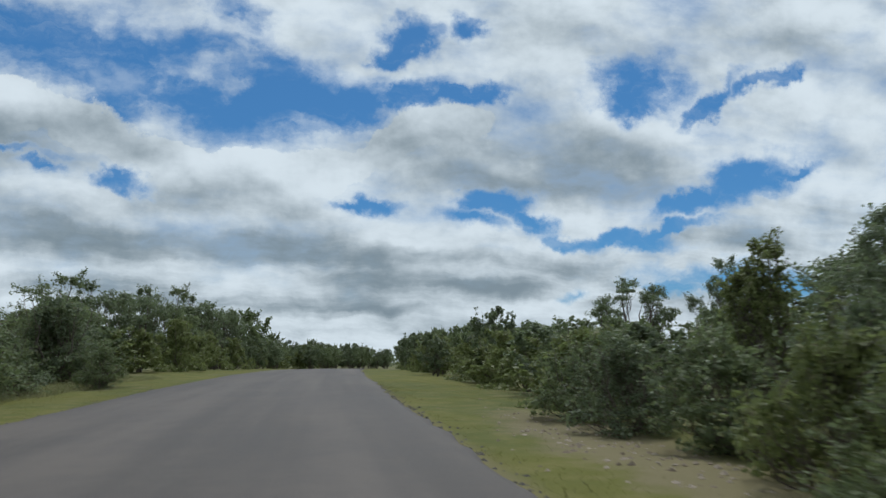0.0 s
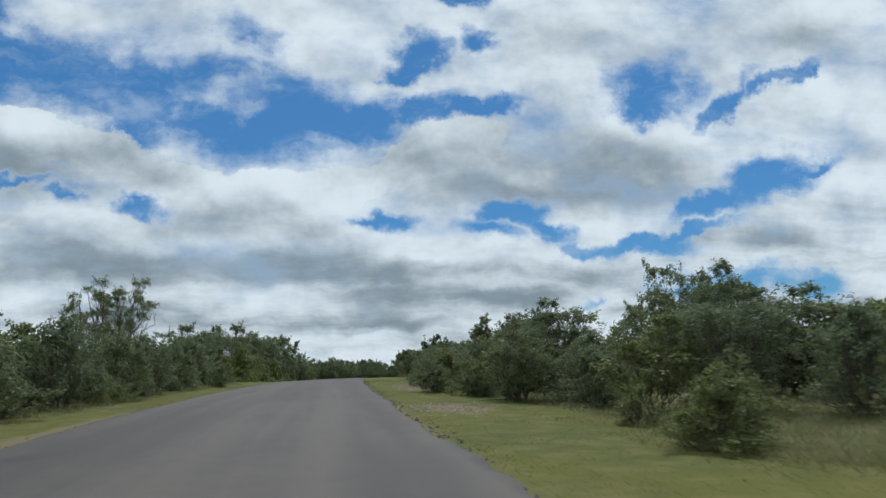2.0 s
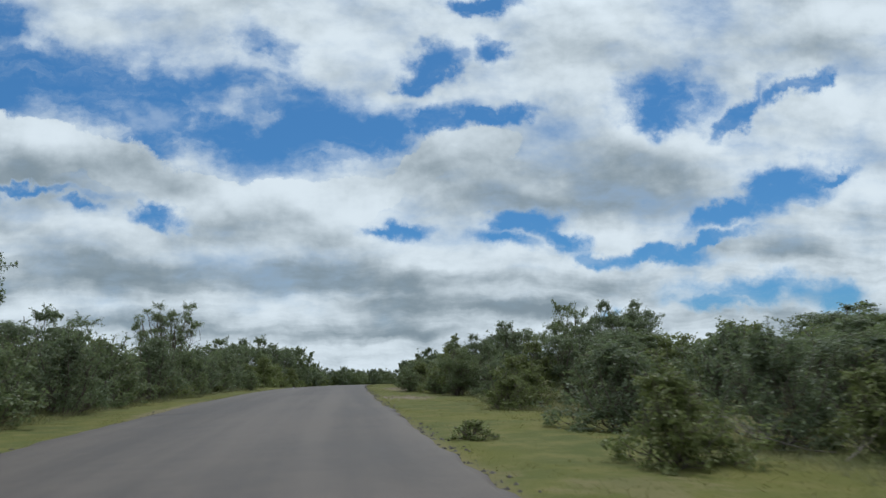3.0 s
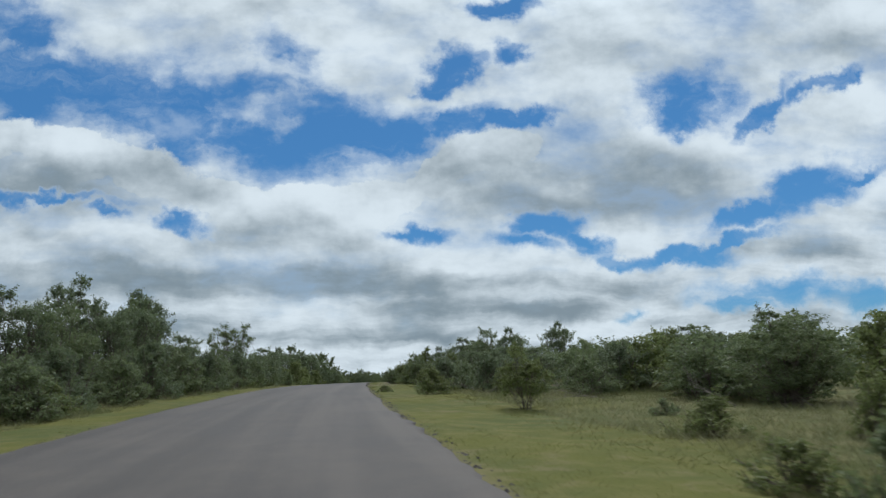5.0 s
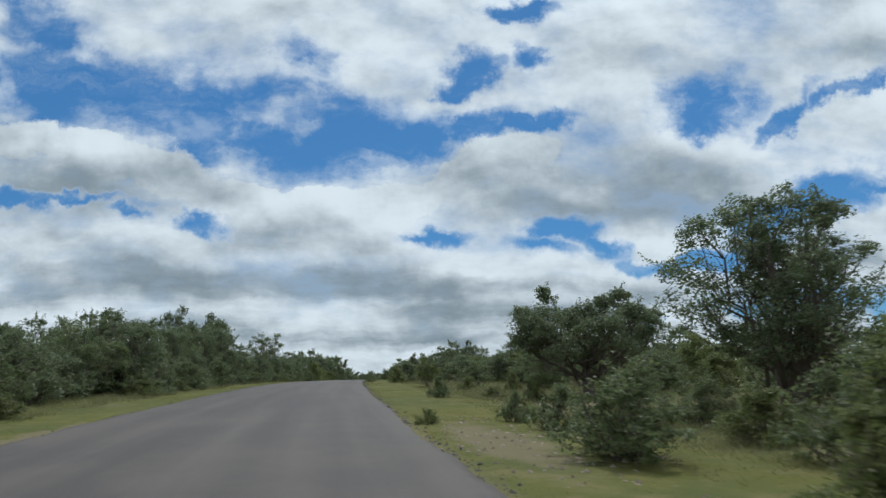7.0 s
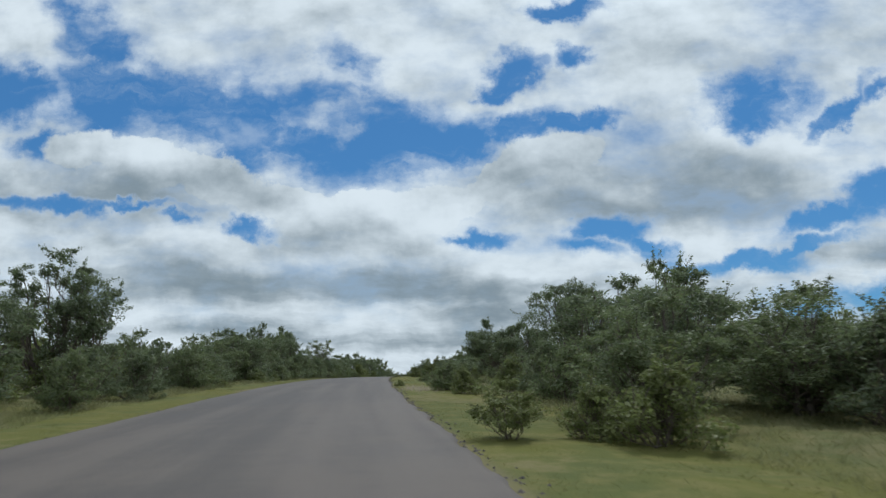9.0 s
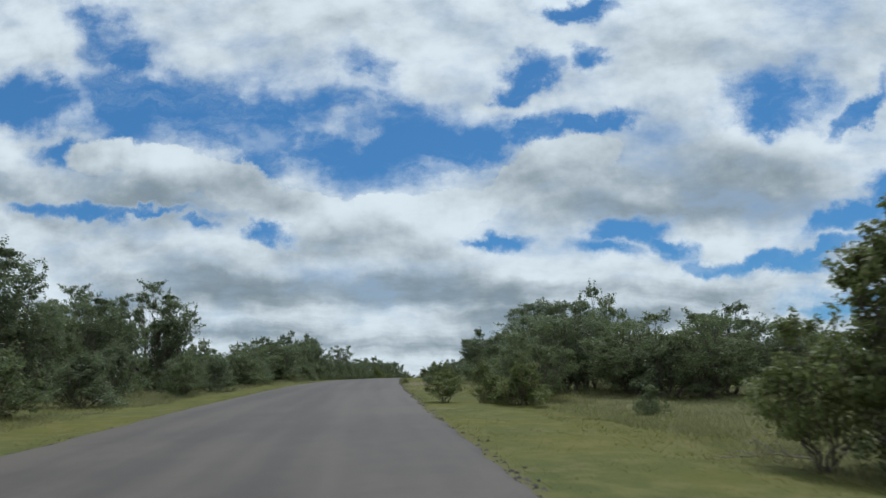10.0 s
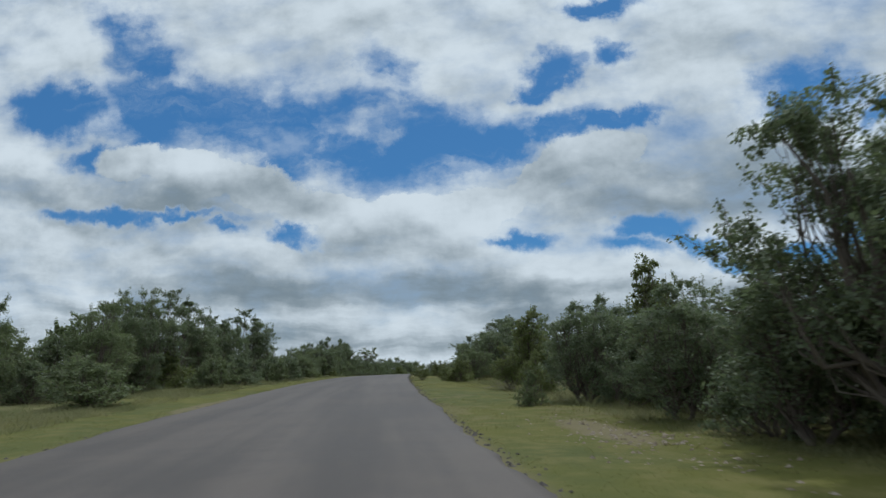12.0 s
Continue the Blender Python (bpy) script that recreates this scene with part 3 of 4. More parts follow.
model("low_b", "low_shrub", "small olive shrub with thin twigs in the grass", "shrub", "small shrubs in the grass", seed=10, high=0.6, wide=1.0, stems=8, bole=0.0, count=1600, size=0.048, mat=M_LEAF_OLIVE, profile="dome", lobes=16, lobe=0.13, clumps=7, sprigs=80, core=0.0, lean=1.2, tops=0.9, spread=0.55)
model("far_a", "far_tree", "distant rounded grey-green bushveld tree", "tree", "trees farther off", seed=31, high=4.5, wide=4.2, stems=3, bole=0.08, count=4200, size=0.17, mat=M_LEAF, lobes=16, lobe=0.19, clumps=9, sprigs=50, thin=0.02, tops=0.6)
model("far_b", "far_tree", "distant grey-green tree with an uneven top", "tree", "trees farther off", seed=32, high=4.5, wide=3.6, stems=3, bole=0.08, count=3800, size=0.17, mat=M_LEAF_DARK, lobes=15, lobe=0.18, clumps=9, sprigs=60, thin=0.02, tops=0.9)
model("back_a", "small_tree", "small grey-green tree at the back of the grass", "tree", "trees farther off", seed=51, high=3.0, wide=3.4, stems=4, bole=0.04, count=5200, size=0.11, mat=M_LEAF, profile="round", lobes=16, lobe=0.18, clumps=10, sprigs=60, thin=0.012, tops=0.7)
model("back_b", "bush", "green bush at the back of the grass", "bush", "trees farther off", seed=52, high=2.2, wide=3.2, stems=6, bole=0.0, count=4800, size=0.11, mat=M_LEAF_OLIVE, profile="dome", lobes=16, lobe=0.18, clumps=10, sprigs=60, thin=0.012, tops=0.7)
model("far_c", "far_bush", "distant low olive green bush", "bush", "trees farther off", seed=33, high=2.4, wide=2.8, stems=5, bole=0.0, count=2600, size=0.15, mat=M_LEAF_OLIVE, profile="dome", lobes=14, lobe=0.18, clumps=8, sprigs=50, thin=0.02, tops=0.7)

# the bush to the right of the road, from far to near the last stretch
plant("far_b", 31.0, 9.0, 3.3, 2.4)
plant("open_a", 20.4, 14.6, 4.2, 2.8)
plant("broad_b", 14.5, 18.4, 3.8, 2.8)
plant("broad_c", 14.1, 22.6, 5.4, 3.6)
plant("open_a", 33.0, 16.6, 4.9, 4.6)
plant("broad_c", 12.0, 13.2, 4.0, 4.2)
plant("slim", 10.7, 9.0, 3.2, 1.5)
plant("broad_c", 9.6, 10.4, 3.1, 2.4)
plant("bush_a", 12.8, 6.6, 1.5, 2.0)
plant("bush_c", 10.6, 6.5, 1.5, 1.9)
plant("bush_a", 8.4, 6.9, 1.6, 2.2)
plant("bush_b", 6.0, 6.5, 1.6, 2.0)
plant("bush_c", 7.2, 8.2, 1.9, 2.4)
plant("bush_a", 3.8, 5.7, 1.25, 1.7)
plant("bush_b", 2.2, 6.9, 1.3, 2.0)
plant("bush_a", 0.9, 6.9, 1.2, 1.6)
plant("bush_c", 3.6, 8.6, 1.7, 2.4)
plant("olive_tree", -1.1, 7.5, 2.15, 2.4)
plant("broad_b", -0.7, 13.0, 4.1, 3.0)
plant("broad_b", -2.5, 7.3, 2.3, 2.1)
plant("bush_c", -2.6, 9.4, 1.9, 2.6)
plant("bush_a", -3.0, 8.3, 1.3, 1.9)
plant("broad_c", -0.9, 14.9, 4.0, 2.8)
plant("broad_c", -7.8, 10.8, 2.6, 2.6)
plant("broad_c", 3.1, 30.2, 3.8, 6.6)
plant("broad_b", -29.3, 19.9, 2.8, 3.9)
plant("olive_tree", -7.4, 9.1, 2.2, 2.4)
plant("bush_c", -5.2, 8.6, 1.5, 2.2)
plant("broad_c", -5.3, 14.0, 2.8, 3.2)
plant("bush_c", -10.2, 12.0, 2.1, 2.4)
plant("low_b", -9.8, 7.5, 0.75, 1.0)
plant("bush_b", -12.5, 7.8, 1.25, 1.7)
plant("bush_b", -13.8, 6.8, 1.0, 1.6)
plant("bush_a", -15.4, 9.0, 1.6, 2.2)
plant("bush_c", -17.0, 11.6, 2.1, 2.8)
plant("bush_a", -18.6, 8.4, 1.4, 2.0)
plant("bush_c", -20.8, 7.2, 1.65, 2.5)
plant("broad_c", -21.2, 11.6, 2.0, 3.0)
plant("bush_c", -22.9, 8.9, 1.8, 2.2)
plant("low_b", -21.7, 4.2, 0.34, 0.9)
plant("bush_b", -25.0, 6.1, 1.2, 1.9)
plant("bush_a", -26.6, 10.0, 1.5, 2.4)
plant("bush_c", -28.5, 13.0, 2.0, 2.8)
plant("bush_b", -24.4, 9.6, 1.3, 2.0)
plant("bush_a", -31.0, 11.0, 1.5, 2.2)
plant("bush_a", -34.3, 13.6, 1.7, 2.6)
plant("olive_tree", -36.2, 7.2, 1.75, 1.4)
plant("bush_a", -36.5, 14.6, 1.7, 2.6)
plant("bush_c", -32.2, 15.6, 1.9, 3.0)
plant("broad_b", -38.6, 13.6, 2.5, 2.5)
plant("low_a", -39.6, 9.6, 0.4, 0.8)
plant("bush_c", -41.2, 16.2, 1.8, 2.8)
plant("bush_b", -44.1, 8.2, 0.74, 1.35)
plant("bush_a", -45.2, 11.8, 2.0, 2.0)
plant("low_b", -45.6, 10.1, 0.9, 0.9)
plant("low_b", -49.0, 8.4, 0.48, 1.3)
plant("low_b", -49.1, 6.2, 0.5, 1.0)
plant("low_a", -50.6, 6.0, 0.82, 1.0)
plant("low_a", -50.8, 9.5, 0.7, 0.8)
plant("low_b", -52.3, 9.3, 0.76, 0.7)
plant("broad_a", -51.3, 11.8, 4.2, 6.0, 120)
plant("bush_a", -49.3, 15.6, 1.7, 2.8)
plant("bush_c", -46.2, 16.8, 1.8, 2.8)
plant("bush_b", -52.6, 16.4, 1.6, 2.6)
plant("bush_a", -55.4, 17.0, 1.6, 2.6)
plant("bush_c", -58.0, 15.8, 1.7, 2.8)
plant("low_b", -62.9, 3.95, 0.33, 0.6)
plant("low_a", -62.7, 5.8, 0.66, 0.7)
plant("low_a", -64.5, 6.2, 0.88, 1.3)
plant("bush_b", -65.4, 7.0, 0.9, 1.5)
plant("grand", -60.2, 13.8, 5.6, 5.6, 255)
plant("bush_a", -62.5, 10.2, 1.1, 1.6)
plant("bush_b", -66.6, 8.9, 1.0, 1.6)
plant("bush_a", -68.6, 5.7, 1.25, 1.9)
plant("bush_b", -72.6, 6.0, 1.0, 1.4)
plant("low_b", -61.4, 6.2, 0.5, 0.9)
plant("bush_b", -67.2, 10.9, 1.2, 1.8)
plant("bush_a", -69.6, 8.6, 1.6, 2.2)
plant("bush_b", -70.4, 8.3, 1.5, 1.6)
plant("bush_c", -72.6, 9.4, 2.1, 2.6)
plant("broad_c", -75.0, 10.9, 4.2, 4.0)
plant("bush_a", -77.4, 8.6, 2.0, 2.6)
plant("broad_b", -79.6, 11.6, 4.0, 3.6)
plant("broad_c", -82.0, 10.1, 3.5, 3.2)
plant("broad_b", -70.3, 15.3, 5.5, 3.0)
plant("bush_c", -83.6, 8.2, 2.2, 2.4)
plant("broad_b", -86.0, 7.7, 2.6, 2.9)
plant("olive_tree", -88.2, 4.4, 0.95, 1.3)
plant("bush_b", -88.7, 6.7, 1.35, 2.2)
plant("bush_b", -87.8, 5.9, 0.95, 1.3)
plant("broad_b", -81.8, 13.4, 3.15, 4.2)
plant("broad_b", -84.8, 11.8, 2.75, 3.8)
plant("broad_b", -87.7, 13.3, 2.9, 3.3)
plant("broad_c", -84.9, 15.4, 3.3, 3.2)
plant("bush_c", -86.4, 16.9, 2.4, 2.8)
plant("bush_a", -83.4, 12.7, 2.2, 3.0)
plant("bush_c", -86.6, 12.3, 2.2, 3.0)
plant("low_a", -92.5, 9.3, 0.74, 1.0)
plant("bush_c", -93.5, 16.6, 2.2, 3.0)
plant("bush_a", -98.4, 17.4, 2.2, 3.0)
plant("slim", -102.7, 8.4, 3.45, 1.9)
plant("olive_tree", -101.9, 7.6, 1.9, 1.7)
plant("bush_c", -102.4, 9.1, 1.8, 2.1)
plant("bush_b", -105.0, 8.4, 1.1, 1.2)
plant("olive_tree", -107.8, 7.4, 1.5, 0.9)
plant("bush_c", -104.6, 15.0, 2.0, 3.0)
plant("slim", -111.2, 10.7, 4.3, 1.8)
plant("broad_c", -107.9, 10.1, 3.5, 2.0)
plant("broad_b", -111.8, 11.7, 3.7, 2.2)
plant("low_a", -113.6, 6.1, 0.95, 0.9)
plant("bush_c", -113.6, 8.8, 1.9, 2.2)
plant("broad_c", -118.2, 8.2, 2.7, 2.4)
plant("broad_c", -112.2, 8.0, 2.9, 2.5)
plant("bush_c", -111.2, 9.6, 2.6, 2.8)
plant("bush_a", -114.0, 10.0, 2.3, 2.8)
plant("bush_c", -116.2, 10.0, 2.4, 3.0)
plant("bush_c", -118.8, 10.0, 2.5, 3.0)
plant("broad_b", -108.6, 11.4, 3.0, 3.6)
plant("bush_c", -115.0, 11.6, 2.4, 3.0)
plant("grand", -124.2, 8.9, 4.9, 4.5, 150)
plant("broad_c", -122.4, 8.4, 2.9, 2.8)
plant("broad_c", -123.4, 10.4, 3.4, 3.2)
plant("grand", -121.6, 11.6, 4.6, 4.2, 200)
plant("bush_c", -121.6, 8.4, 2.2, 2.6)
plant("bush_a", -123.6, 9.8, 2.6, 2.8)
plant("bush_c", -121.2, 10.4, 2.0, 2.6)
plant("broad_c", -119.6, 12.4, 3.4, 3.2)

# the bush to the left
plant("far_a", 82.0, -10.5, 6.6, 7.0, 70)
plant("broad_c", 78.0, -12.0, 6.0, 5.0)
plant("broad_c", 62.0, -11.0, 6.2, 5.4)
plant("broad_c", 47.8, -11.0, 5.5, 4.0)
plant("broad_b", 33.1, -10.2, 4.6, 4.2)
plant("broad_c", 40.5, -10.8, 5.0, 4.4)
plant("broad_b", 54.5, -11.0, 6.0, 5.2)
plant("broad_c", 69.5, -10.6, 6.3, 5.4)
plant("bush_a", 25.2, -5.7, 1.5, 1.8)
plant("fan", 21.3, -11.2, 6.6, 5.0)
plant("bush_c", 28.4, -8.3, 3.2, 4.0)
plant("bush_a", 18.6, -7.3, 2.8, 3.6)
plant("bush_c", 13.6, -7.1, 2.9, 3.6)
plant("bush_a", 8.2, -6.9, 2.8, 3.4)
plant("bush_c", 2.5, -6.7, 3.0, 3.2)
plant("broad_b", 1.2, -10.4, 4.2, 3.2)
plant("bush_a", -2.4, -7.1, 2.7, 3.2)
plant("broad_c", -4.6, -9.6, 3.7, 3.2)
plant("broad_c", -8.0, -10.6, 6.6, 3.0)
plant("broad_b", -10.6, -10.4, 5.9, 3.6)
plant("open_a", -15.3, -12.1, 6.5, 3.8)
plant("bush_c", -9.0, -6.5, 2.6, 3.0)
plant("bush_a", -14.0, -6.7, 2.4, 3.0)
plant("bush_c", -19.4, -7.1, 2.8, 3.2)
plant("broad_b", -20.6, -11.0, 4.6, 3.4)
plant("broad_c", -25.3, -10.6, 4.6, 3.4)
plant("bush_a", -24.6, -6.7, 2.0, 2.6)
plant("bush_c", -29.6, -7.3, 2.2, 2.8)
plant("broad_c", -34.4, -10.6, 4.5, 4.0)
plant("bush_a", -33.6, -6.7, 1.8, 2.4)
plant("bush_c", -39.0, -7.5, 2.4, 3.0)
plant("broad_b", -41.0, -12.0, 3.6, 3.4)
plant("bush_a", -43.4, -7.9, 1.8, 3.2)
plant("broad_b", -47.0, -10.8, 3.1, 2.8)
plant("bush_c", -50.8, -8.3, 2.0, 3.0)
plant("bush_a", -55.2, -7.9, 1.9, 2.8)
plant("broad_b", -58.4, -10.8, 3.4, 2.8)
plant("bush_c", -62.0, -8.7, 2.2, 2.8)
plant("broad_c", -41.6, -8.0, 3.8, 3.8)
plant("broad_b", -45.0, -8.6, 3.4, 3.4)
plant("bush_a", -61.4, -6.8, 2.3, 2.6)
plant("bush_c", -70.6, -6.6, 1.9, 2.6)
plant("open_a", -65.9, -11.6, 6.5, 5.0)
plant("broad_c", -66.6, -10.4, 4.8, 3.4)
plant("fan", -71.1, -13.3, 5.3, 3.2)
plant("bush_c", -72.4, -7.9, 2.0, 3.0)
plant("open_a", -75.2, -12.0, 5.2, 4.6)
plant("bush_a", -77.5, -6.4, 1.75, 2.0)
plant("bush_c", -79.0, -8.9, 2.2, 3.2)
plant("open_a", -83.5, -12.4, 6.5, 5.0)
plant("broad_c", -81.6, -11.4, 4.2, 3.4)
plant("bush_c", -85.6, -7.5, 1.8, 3.0)
plant("open_a", -87.0, -15.0, 5.2, 4.0)
plant("fan", -91.4, -12.2, 5.7, 3.8)
plant("bush_a", -91.0, -7.7, 1.8, 2.8)
plant("low_a", -92.3, -8.4, 0.6, 1.1)
plant("broad_c", -93.6, -11.2, 4.4, 3.2)
plant("broad_b", -98.0, -11.2, 4.4, 3.2)
plant("bush_c", -97.0, -14.0, 3.0, 3.8)
plant("bush_a", -101.5, -13.4, 2.6, 3.4)
plant("broad_b", -104.6, -12.6, 3.8, 2.6)
plant("bush_a", -107.0, -7.9, 1.7, 3.4)
plant("bush_c", -109.0, -13.4, 2.6, 3.4)
plant("bush_a", -114.0, -13.0, 2.4, 3.4)

plant("broad_b", -8.4, -11.6, 5.6, 3.6)
plant("broad_c", -13.4, -9.4, 5.4, 3.6)
plant("broad_c", -17.6, -10.0, 4.9, 3.4)
plant("broad_b", -22.8, -9.6, 4.2, 3.2)
plant("open_a", -27.0, -13.0, 4.7, 3.6)
plant("broad_b", -37.6, -11.6, 4.2, 3.6)
plant("broad_c", -73.0, -11.4, 4.2, 3.6)
plant("broad_b", -78.6, -12.4, 4.6, 3.6)
plant("broad_c", -90.0, -11.2, 4.6, 3.4)
plant("broad_b", -95.8, -12.0, 4.6, 3.4)

# the bush goes on behind, on both sides and beyond the crest
rng = random.Random(11)
s = -112.0
while s < 60:
    plant(rng.choice(["far_a", "far_b", "far_c"]), s + rng.uniform(-1.5, 1.5), -15.5 - rng.uniform(0, 4), rng.uniform(2.6, 4.2), rng.uniform(3.0, 4.4))
    back = rng.uniform(18.5, 22.0)
    plant(rng.choice(["back_a", "back_b", "back_b"]), s + rng.uniform(-1.5, 1.5), back, rng.uniform(1.8, 3.0), rng.uniform(3.0, 4.0))
    s += 4.4
s = -122.0
while s < 10:
    plant(rng.choice(["far_c", "far_b"]), s, 25 + rng.uniform(0, 5), rng.uniform(2.2, 3.2), rng.uniform(3.2, 4.2))
    s += 4.0
s = 12.0
while s < 150:
    plant(rng.choice(["far_c", "far_b", "far_c"]), s, 8.2 + rng.uniform(-0.7, 1.0), rng.uniform(1.6, 2.2) + 1.6 * min(max((s - 30) / 45, 0), 1), rng.uniform(2.4, 3.4))
    plant(rng.choice(["far_a", "far_b"]), s + 2, 12.2 + rng.uniform(-1, 1.5), rng.uniform(2.0, 2.7) + 1.9 * min(max((s - 25) / 45, 0), 1), rng.uniform(2.8, 3.8))
    if s > 30:
        plant(rng.choice(["far_c", "far_b"]), s + 1, -8.4 + rng.uniform(-1.2, 0.6), rng.uniform(2.2, 3.6), rng.uniform(2.8, 3.6))
    if s > 100:
        plant(rng.choice(["far_a", "far_b"]), s, -6.6 + rng.uniform(-0.8, 0.6), rng.uniform(3.4, 4.6), rng.uniform(3.0, 4.2))
    if s > 92:
        plant(rng.choice(["far_a", "far_b"]), s, -12.5 + rng.uniform(-1, 1), rng.uniform(3.6, 5.2), rng.uniform(3.4, 4.6))
    s += 3.6
# the hedge on the other side of the road, and the belt behind the open grass
rng = random.Random(23)
s = -58.0
while s < 30:
    plant(rng.choice(["bush_a", "bush_c", "bush_a"]), s + rng.uniform(-0.6, 0.6), -8.3 - rng.uniform(0.0, 1.2), rng.uniform(1.7, 2.6), rng.uniform(2.6, 3.4))
    if rng.random() < 0.6:
        plant(rng.choice(["bush_b", "low_a"]), s + rng.uniform(-1, 1), -6.3 - rng.uniform(0.0, 0.9), rng.uniform(0.6, 1.2), rng.uniform(1.3, 2.0))
    s += 2.7
s = -104.0
while s < -60:
    plant(rng.choice(["bush_b", "bush_a", "bush_c"]), s + rng.uniform(-0.6, 0.6), -10.2 - rng.uniform(0.0, 2.4), rng.uniform(1.4, 2.2), rng.uniform(2.4, 3.2))
    s += 3.4
s = -46.0
while s < 4:
    plant(rng.choice(["back_a", "back_b", "back_a"]), s + rng.uniform(-1, 1), 15.0 + rng.uniform(-1.2, 1.6), rng.uniform(1.7, 2.5), rng.uniform(2.8, 3.6))
    s += 2.6
# far woods: one uneven belt of leaf clumps on the low ground beyond
def far_woods():
    r = np.random.default_rng(77)
    spots = []
    for _ in range(620):
        s, u = 90 + 330 * r.random() ** 1.5, r.normal(0, 60)
        if r.random() < 0.45:
            s, u = r.uniform(-120, 120), r.choice([-1, 1]) * r.uniform(42, 80)
        if abs(u) < 15 and s < 165:
            continue
        x, y, z = on_ground(s, u)
        h, wd = r.uniform(2.4, 4.6), r.uniform(1.6, 2.6)
        k = 46
        a, q = r.uniform(0, 6.28, k), r.random(k) ** 0.6
        lift = r.uniform(0.1, 1.0, k)
        spots.append(np.stack([x + np.cos(a) * q * wd * (1.15 - 0.5 * lift), y + np.sin(a) * q * wd * (1.15 - 0.5 * lift), z + lift * h], -1))
    spots = np.concatenate(spots)
    pick = spots[r.integers(0, len(spots), 90000)] + r.normal(0, 0.3, (90000, 3)) * (1.0, 1.0, 0.7)
    return leaf_mesh("far_woods", blades(r, pick, np.tile((0.0, 0.0, 0.5), (90000, 1)), 0.5), M_LEAF_DARK)


tagged(new("far_woods", far_woods()), "belt of dark green bushveld woods in the distance", "woods", kind="stuff")


# grass: short blades on the verges, longer and paler ones in the open ground
def grass(name, count, s0, s1, u_of, tall, seed, wide, mat):
    r = np.random.default_rng(seed)
    s = s0 + (s1 - s0) * r.random(count)
    u = u_of(r, count)
    clump = np.sin(s * 2.1 + u * 1.7) * np.sin(u * 3.3 - s * 0.9) + np.sin(s * 0.37) * 0.6
    keep = 0.6 * clump + r.normal(0, 0.8, count) > -0.6
    for along, across, length, width in BARE_SOIL:
        keep &= np.hypot((s - along) / length, (u - across) / width) > r.uniform(0.35, 0.95, count)
    s, u, clump = s[keep], u[keep], clump[keep]
    n = len(s)
    x, y, z = on_ground(s, u)
    h = tall * r.uniform(0.4, 1.25, n) * (1 + 0.35 * clump)
    a = r.uniform(0, 2 * math.pi, n)
    lean = r.uniform(0.8, 2.4, n) * np.minimum(h, 0.12)
    d = r.uniform(0, 2 * math.pi, n)
    wd = wide * r.uniform(0.7, 1.4, n)
    p = np.stack([x, y, z - 0.01], -1)
    side = np.stack([np.cos(a) * wd, np.sin(a) * wd, np.zeros(n)], -1)
    tip = p + np.stack([np.cos(d) * lean, np.sin(d) * lean, h], -1)
    verts = np.stack([p - side, p + side, tip], 1).reshape(-1, 3)
    me = bpy.data.meshes.new(name)
    me.vertices.add(n * 3)
    me.vertices.foreach_set("co", verts.astype(np.float32).ravel())
    me.loops.add(n * 3)
    me.loops.foreach_set("vertex_index", np.arange(n * 3, dtype=np.int32))
    me.polygons.add(n)
    me.polygons.foreach_set("loop_start", np.arange(0, n * 3, 3, dtype=np.int32))
    me.materials.append(mat)
    me.update(calc_edges=True)
    return new(name, me)


tagged(grass("verge_grass", 250000, -130, 30, lambda r, n: r.choice([-1, 1], n) * (3.62 + 5.0 * r.random(n) ** 1.3), 0.035, 3, 0.005, M_BLADE), "short yellow-green grass on the verge", "grass", kind="stuff")
tagged(grass("field_grass", 110000, -125, -5, lambda r, n: 6.0 + 11.0 * r.random(n), 0.07, 4, 0.008, M_BLADE), "longer pale green grass among the bushes", "grass", kind="stuff")


tagged(grass("tall_grass", 170000, -128, 12, lambda r, n: 7.2 + 10.5 * r.random(n) ** 1.1, 0.21, 14, 0.006, M_HAY), "tall dull olive grass and weeds between the bushes", "grass", kind="stuff")
tagged(grass("hedge_grass", 110000, -125, 34, lambda r, n: -5.6 - 6.0 * r.random(n) ** 1.2, 0.20, 15, 0.006, M_HAY), "tall grass along the foot of the bushes", "grass", kind="stuff")


# loose pieces: each a small uneven lump
def lumps_mesh(name, count, seed, place, smallest, largest, mat):
    r = np.random.default_rng(seed)
    verts, faces = [], []
    octa = np.array([(1, 0, 0), (0, 1, 0), (-1, 0, 0), (0, -1, 0), (0, 0, 1), (0, 0, -1)], float)
    sides = [(0, 1, 4), (1, 2, 4), (2, 3, 4), (3, 0, 4), (1, 0, 5), (2, 1, 5), (3, 2, 5), (0, 3, 5)]
    for _ in range(count):
        s, u = place(r)
        if abs(u) < 3.5:
            continue
        q = np.array(on_ground(s, u))
        k = r.uniform(smallest, largest)
        b = len(verts)
        spin = r.uniform(0, 6.28)
        turned = octa * k * r.uniform(0.6, 1.3, 3) * np.array([1, 1, 0.6]) * r.uniform(0.75, 1.2, (6, 1))
        verts += [tuple(q + (v[0] * math.cos(spin) - v[1] * math.sin(spin), v[0] * math.sin(spin) + v[1] * math.cos(spin), v[2])) for v in turned]
        faces += [tuple(b + i for i in f) for f in sides]
    return new(name, mesh_of(name, verts, faces, mat))


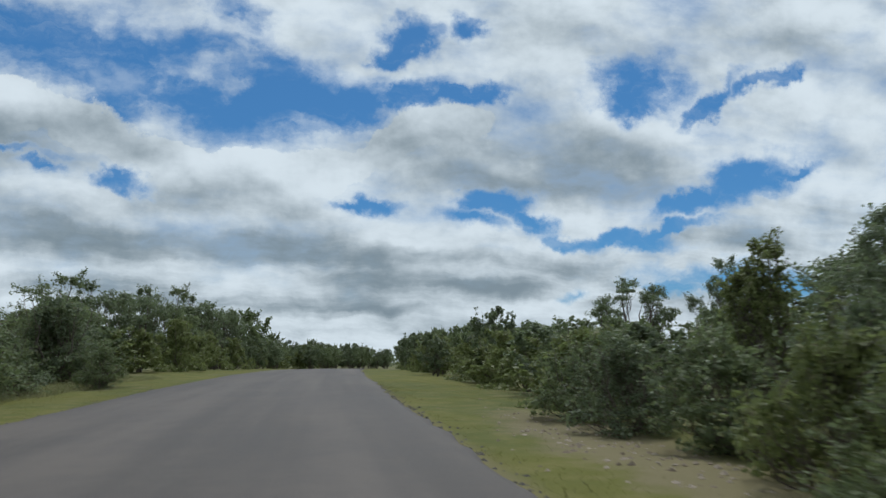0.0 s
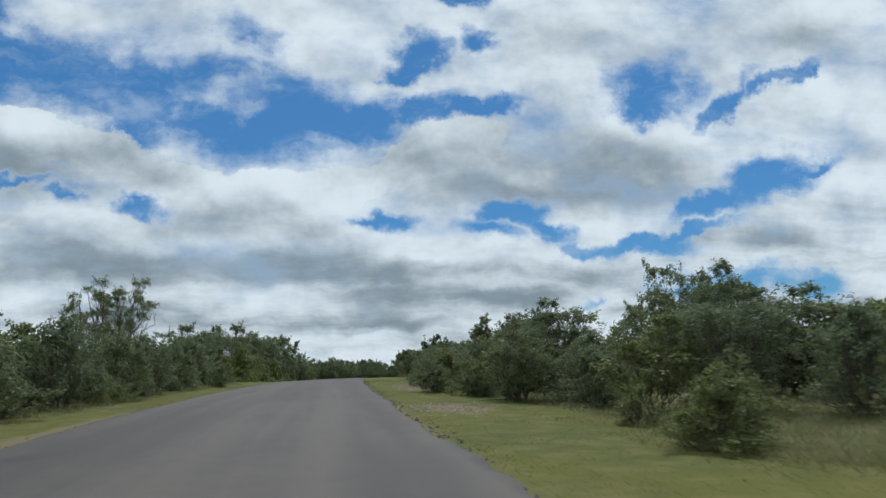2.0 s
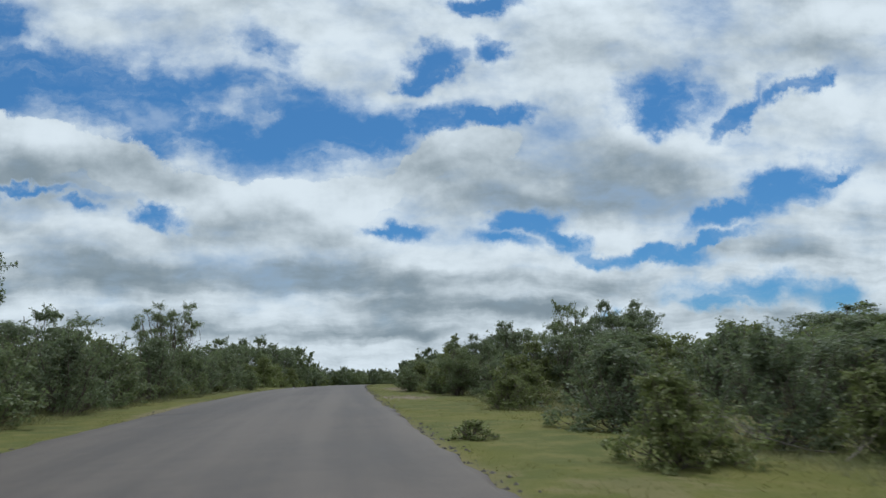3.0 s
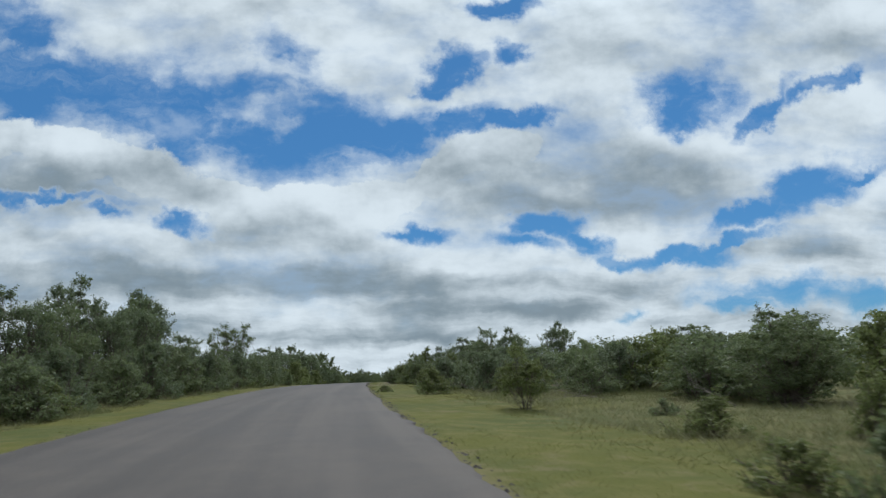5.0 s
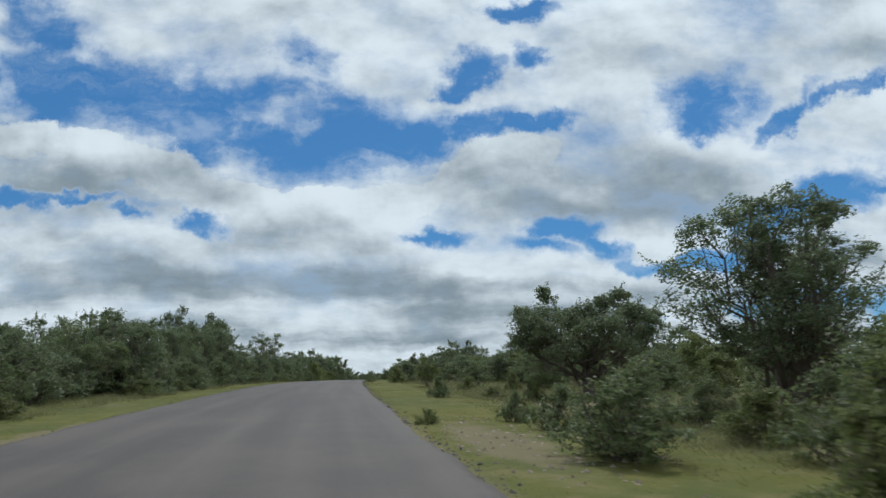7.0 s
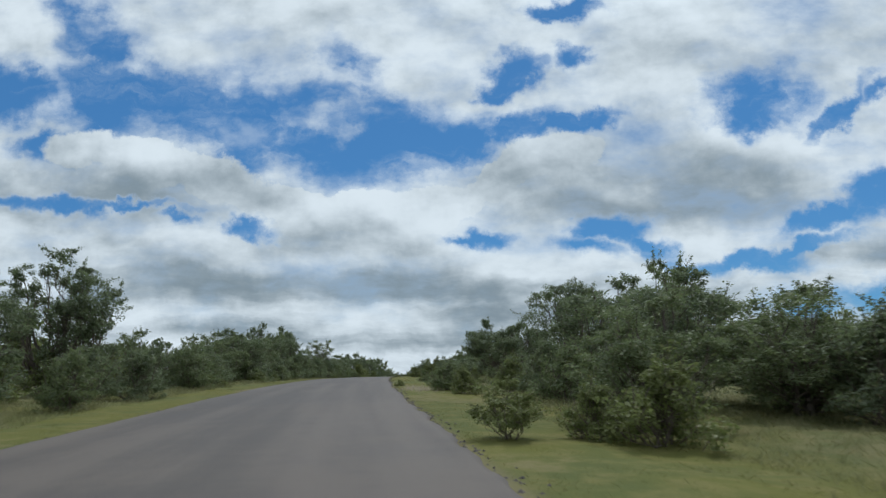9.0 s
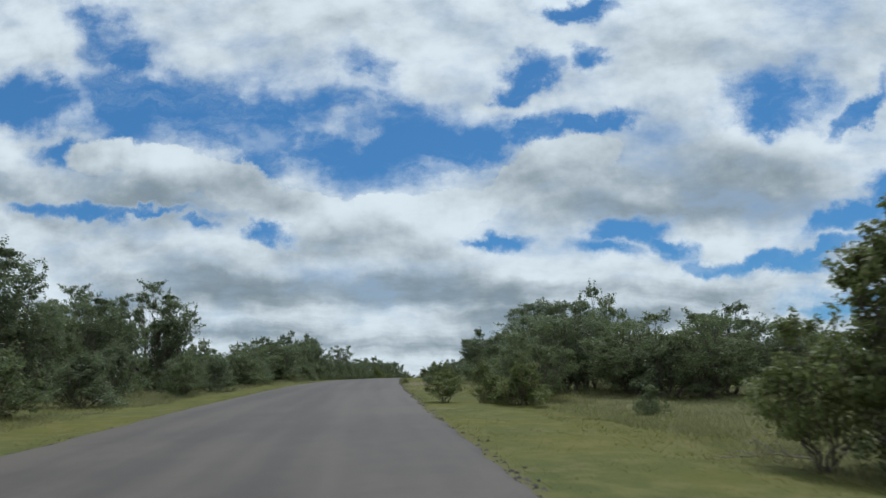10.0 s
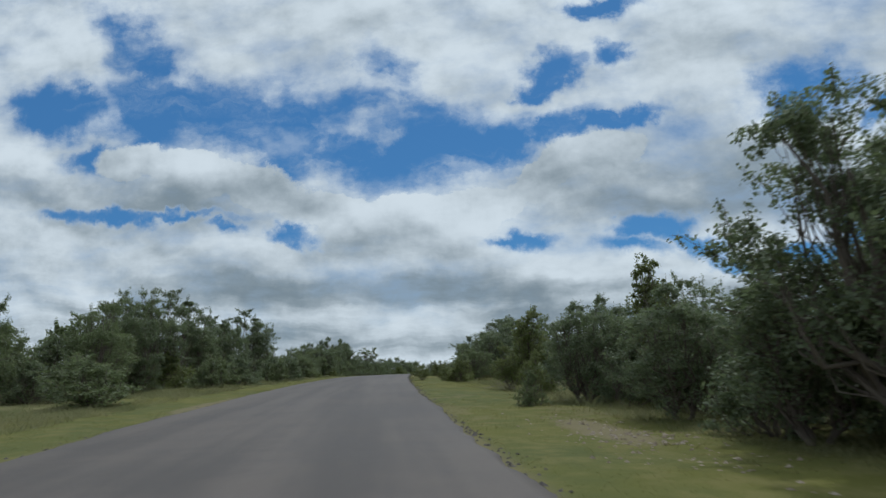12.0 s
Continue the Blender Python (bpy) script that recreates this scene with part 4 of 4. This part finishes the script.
def on_bare_soil(r):
    return [(r.normal(9.0, 2.8), r.normal(5.6, 0.6)), (r.normal(-5.5, 1.2), r.normal(4.9, 0.5)), (r.normal(-56, 1.4), r.normal(9.4, 1.1)), (r.normal(-66, 2.6), r.normal(4.9, 0.6)), (r.normal(-121.5, 2.0), r.normal(6.0, 0.5))][r.integers(0, 5)]


def by_the_tar(r):
    return r.uniform(-132, 25), r.choice([-1, 1, 1]) * (3.52 + abs(r.normal(0, 0.12)))


tagged(lumps_mesh("stones", 1500, 8, on_bare_soil, 0.015, 0.055, M_STONE), "scattered small pale stones on bare soil", "stones", kind="stuff")
tagged(lumps_mesh("tar_crumbs", 2600, 9, by_the_tar, 0.015, 0.05, M_CRUMB), "dark broken tar crumbs along the road edge", "rubble", kind="stuff")


# dead branches lying in the grass
def dead_branch(seed, s, u, length, turn, rise=0.16):
    r = np.random.default_rng(seed)
    limbs = [limb_of(r, np.array([0.0, 0.0, 0.04]), np.array([1.0, 0.1, rise]), length, 0.017, 6, 0.12, -0.01)]
    for i in range(1, 7):
        for _ in range(2):
            limbs.append(limb_of(r, limbs[0][i][0], np.array([r.uniform(0.1, 1), r.normal(0, 0.8), r.uniform(0.0, 0.8)]), length * r.uniform(0.2, 0.45), 0.009, 4, 0.2, 0.0))
    def wood(name, limb):
        v, f = tubes([limb])
        return new(name, mesh_of(name, [(a, b, max(c, 0.0)) for a, b, c in v], f, M_DEAD, True))

    ob = tagged(wood("dead_branch", limbs[0]), "fallen bare grey branch lying in the grass", "branch", "fallen branches")
    for limb in limbs[1:]:
        wood("twig", limb).parent = ob
    x, y, z = on_ground(s, u)
    ob.matrix_basis = pose(float(x), float(y), float(z), 0, 0, turn)


dead_branch(1, -25.2, 8.2, 2.4, 20)
dead_branch(2, -24.0, 9.0, 1.9, 160)
dead_branch(3, -33.0, 10.8, 2.2, 200)
dead_branch(4, -37.6, 12.6, 2.2, 100)
dead_branch(5, -101.2, 8.0, 1.2, 190)
dead_branch(6, -0.6, 6.8, 1.4, -30)
dead_branch(7, -39.2, 13.7, 1.9, 110, 0.9)
dead_branch(8, -38.9, 14.0, 1.5, 150, 0.5)
dead_branch(9, -31.5, 10.6, 1.6, 200, 0.45)
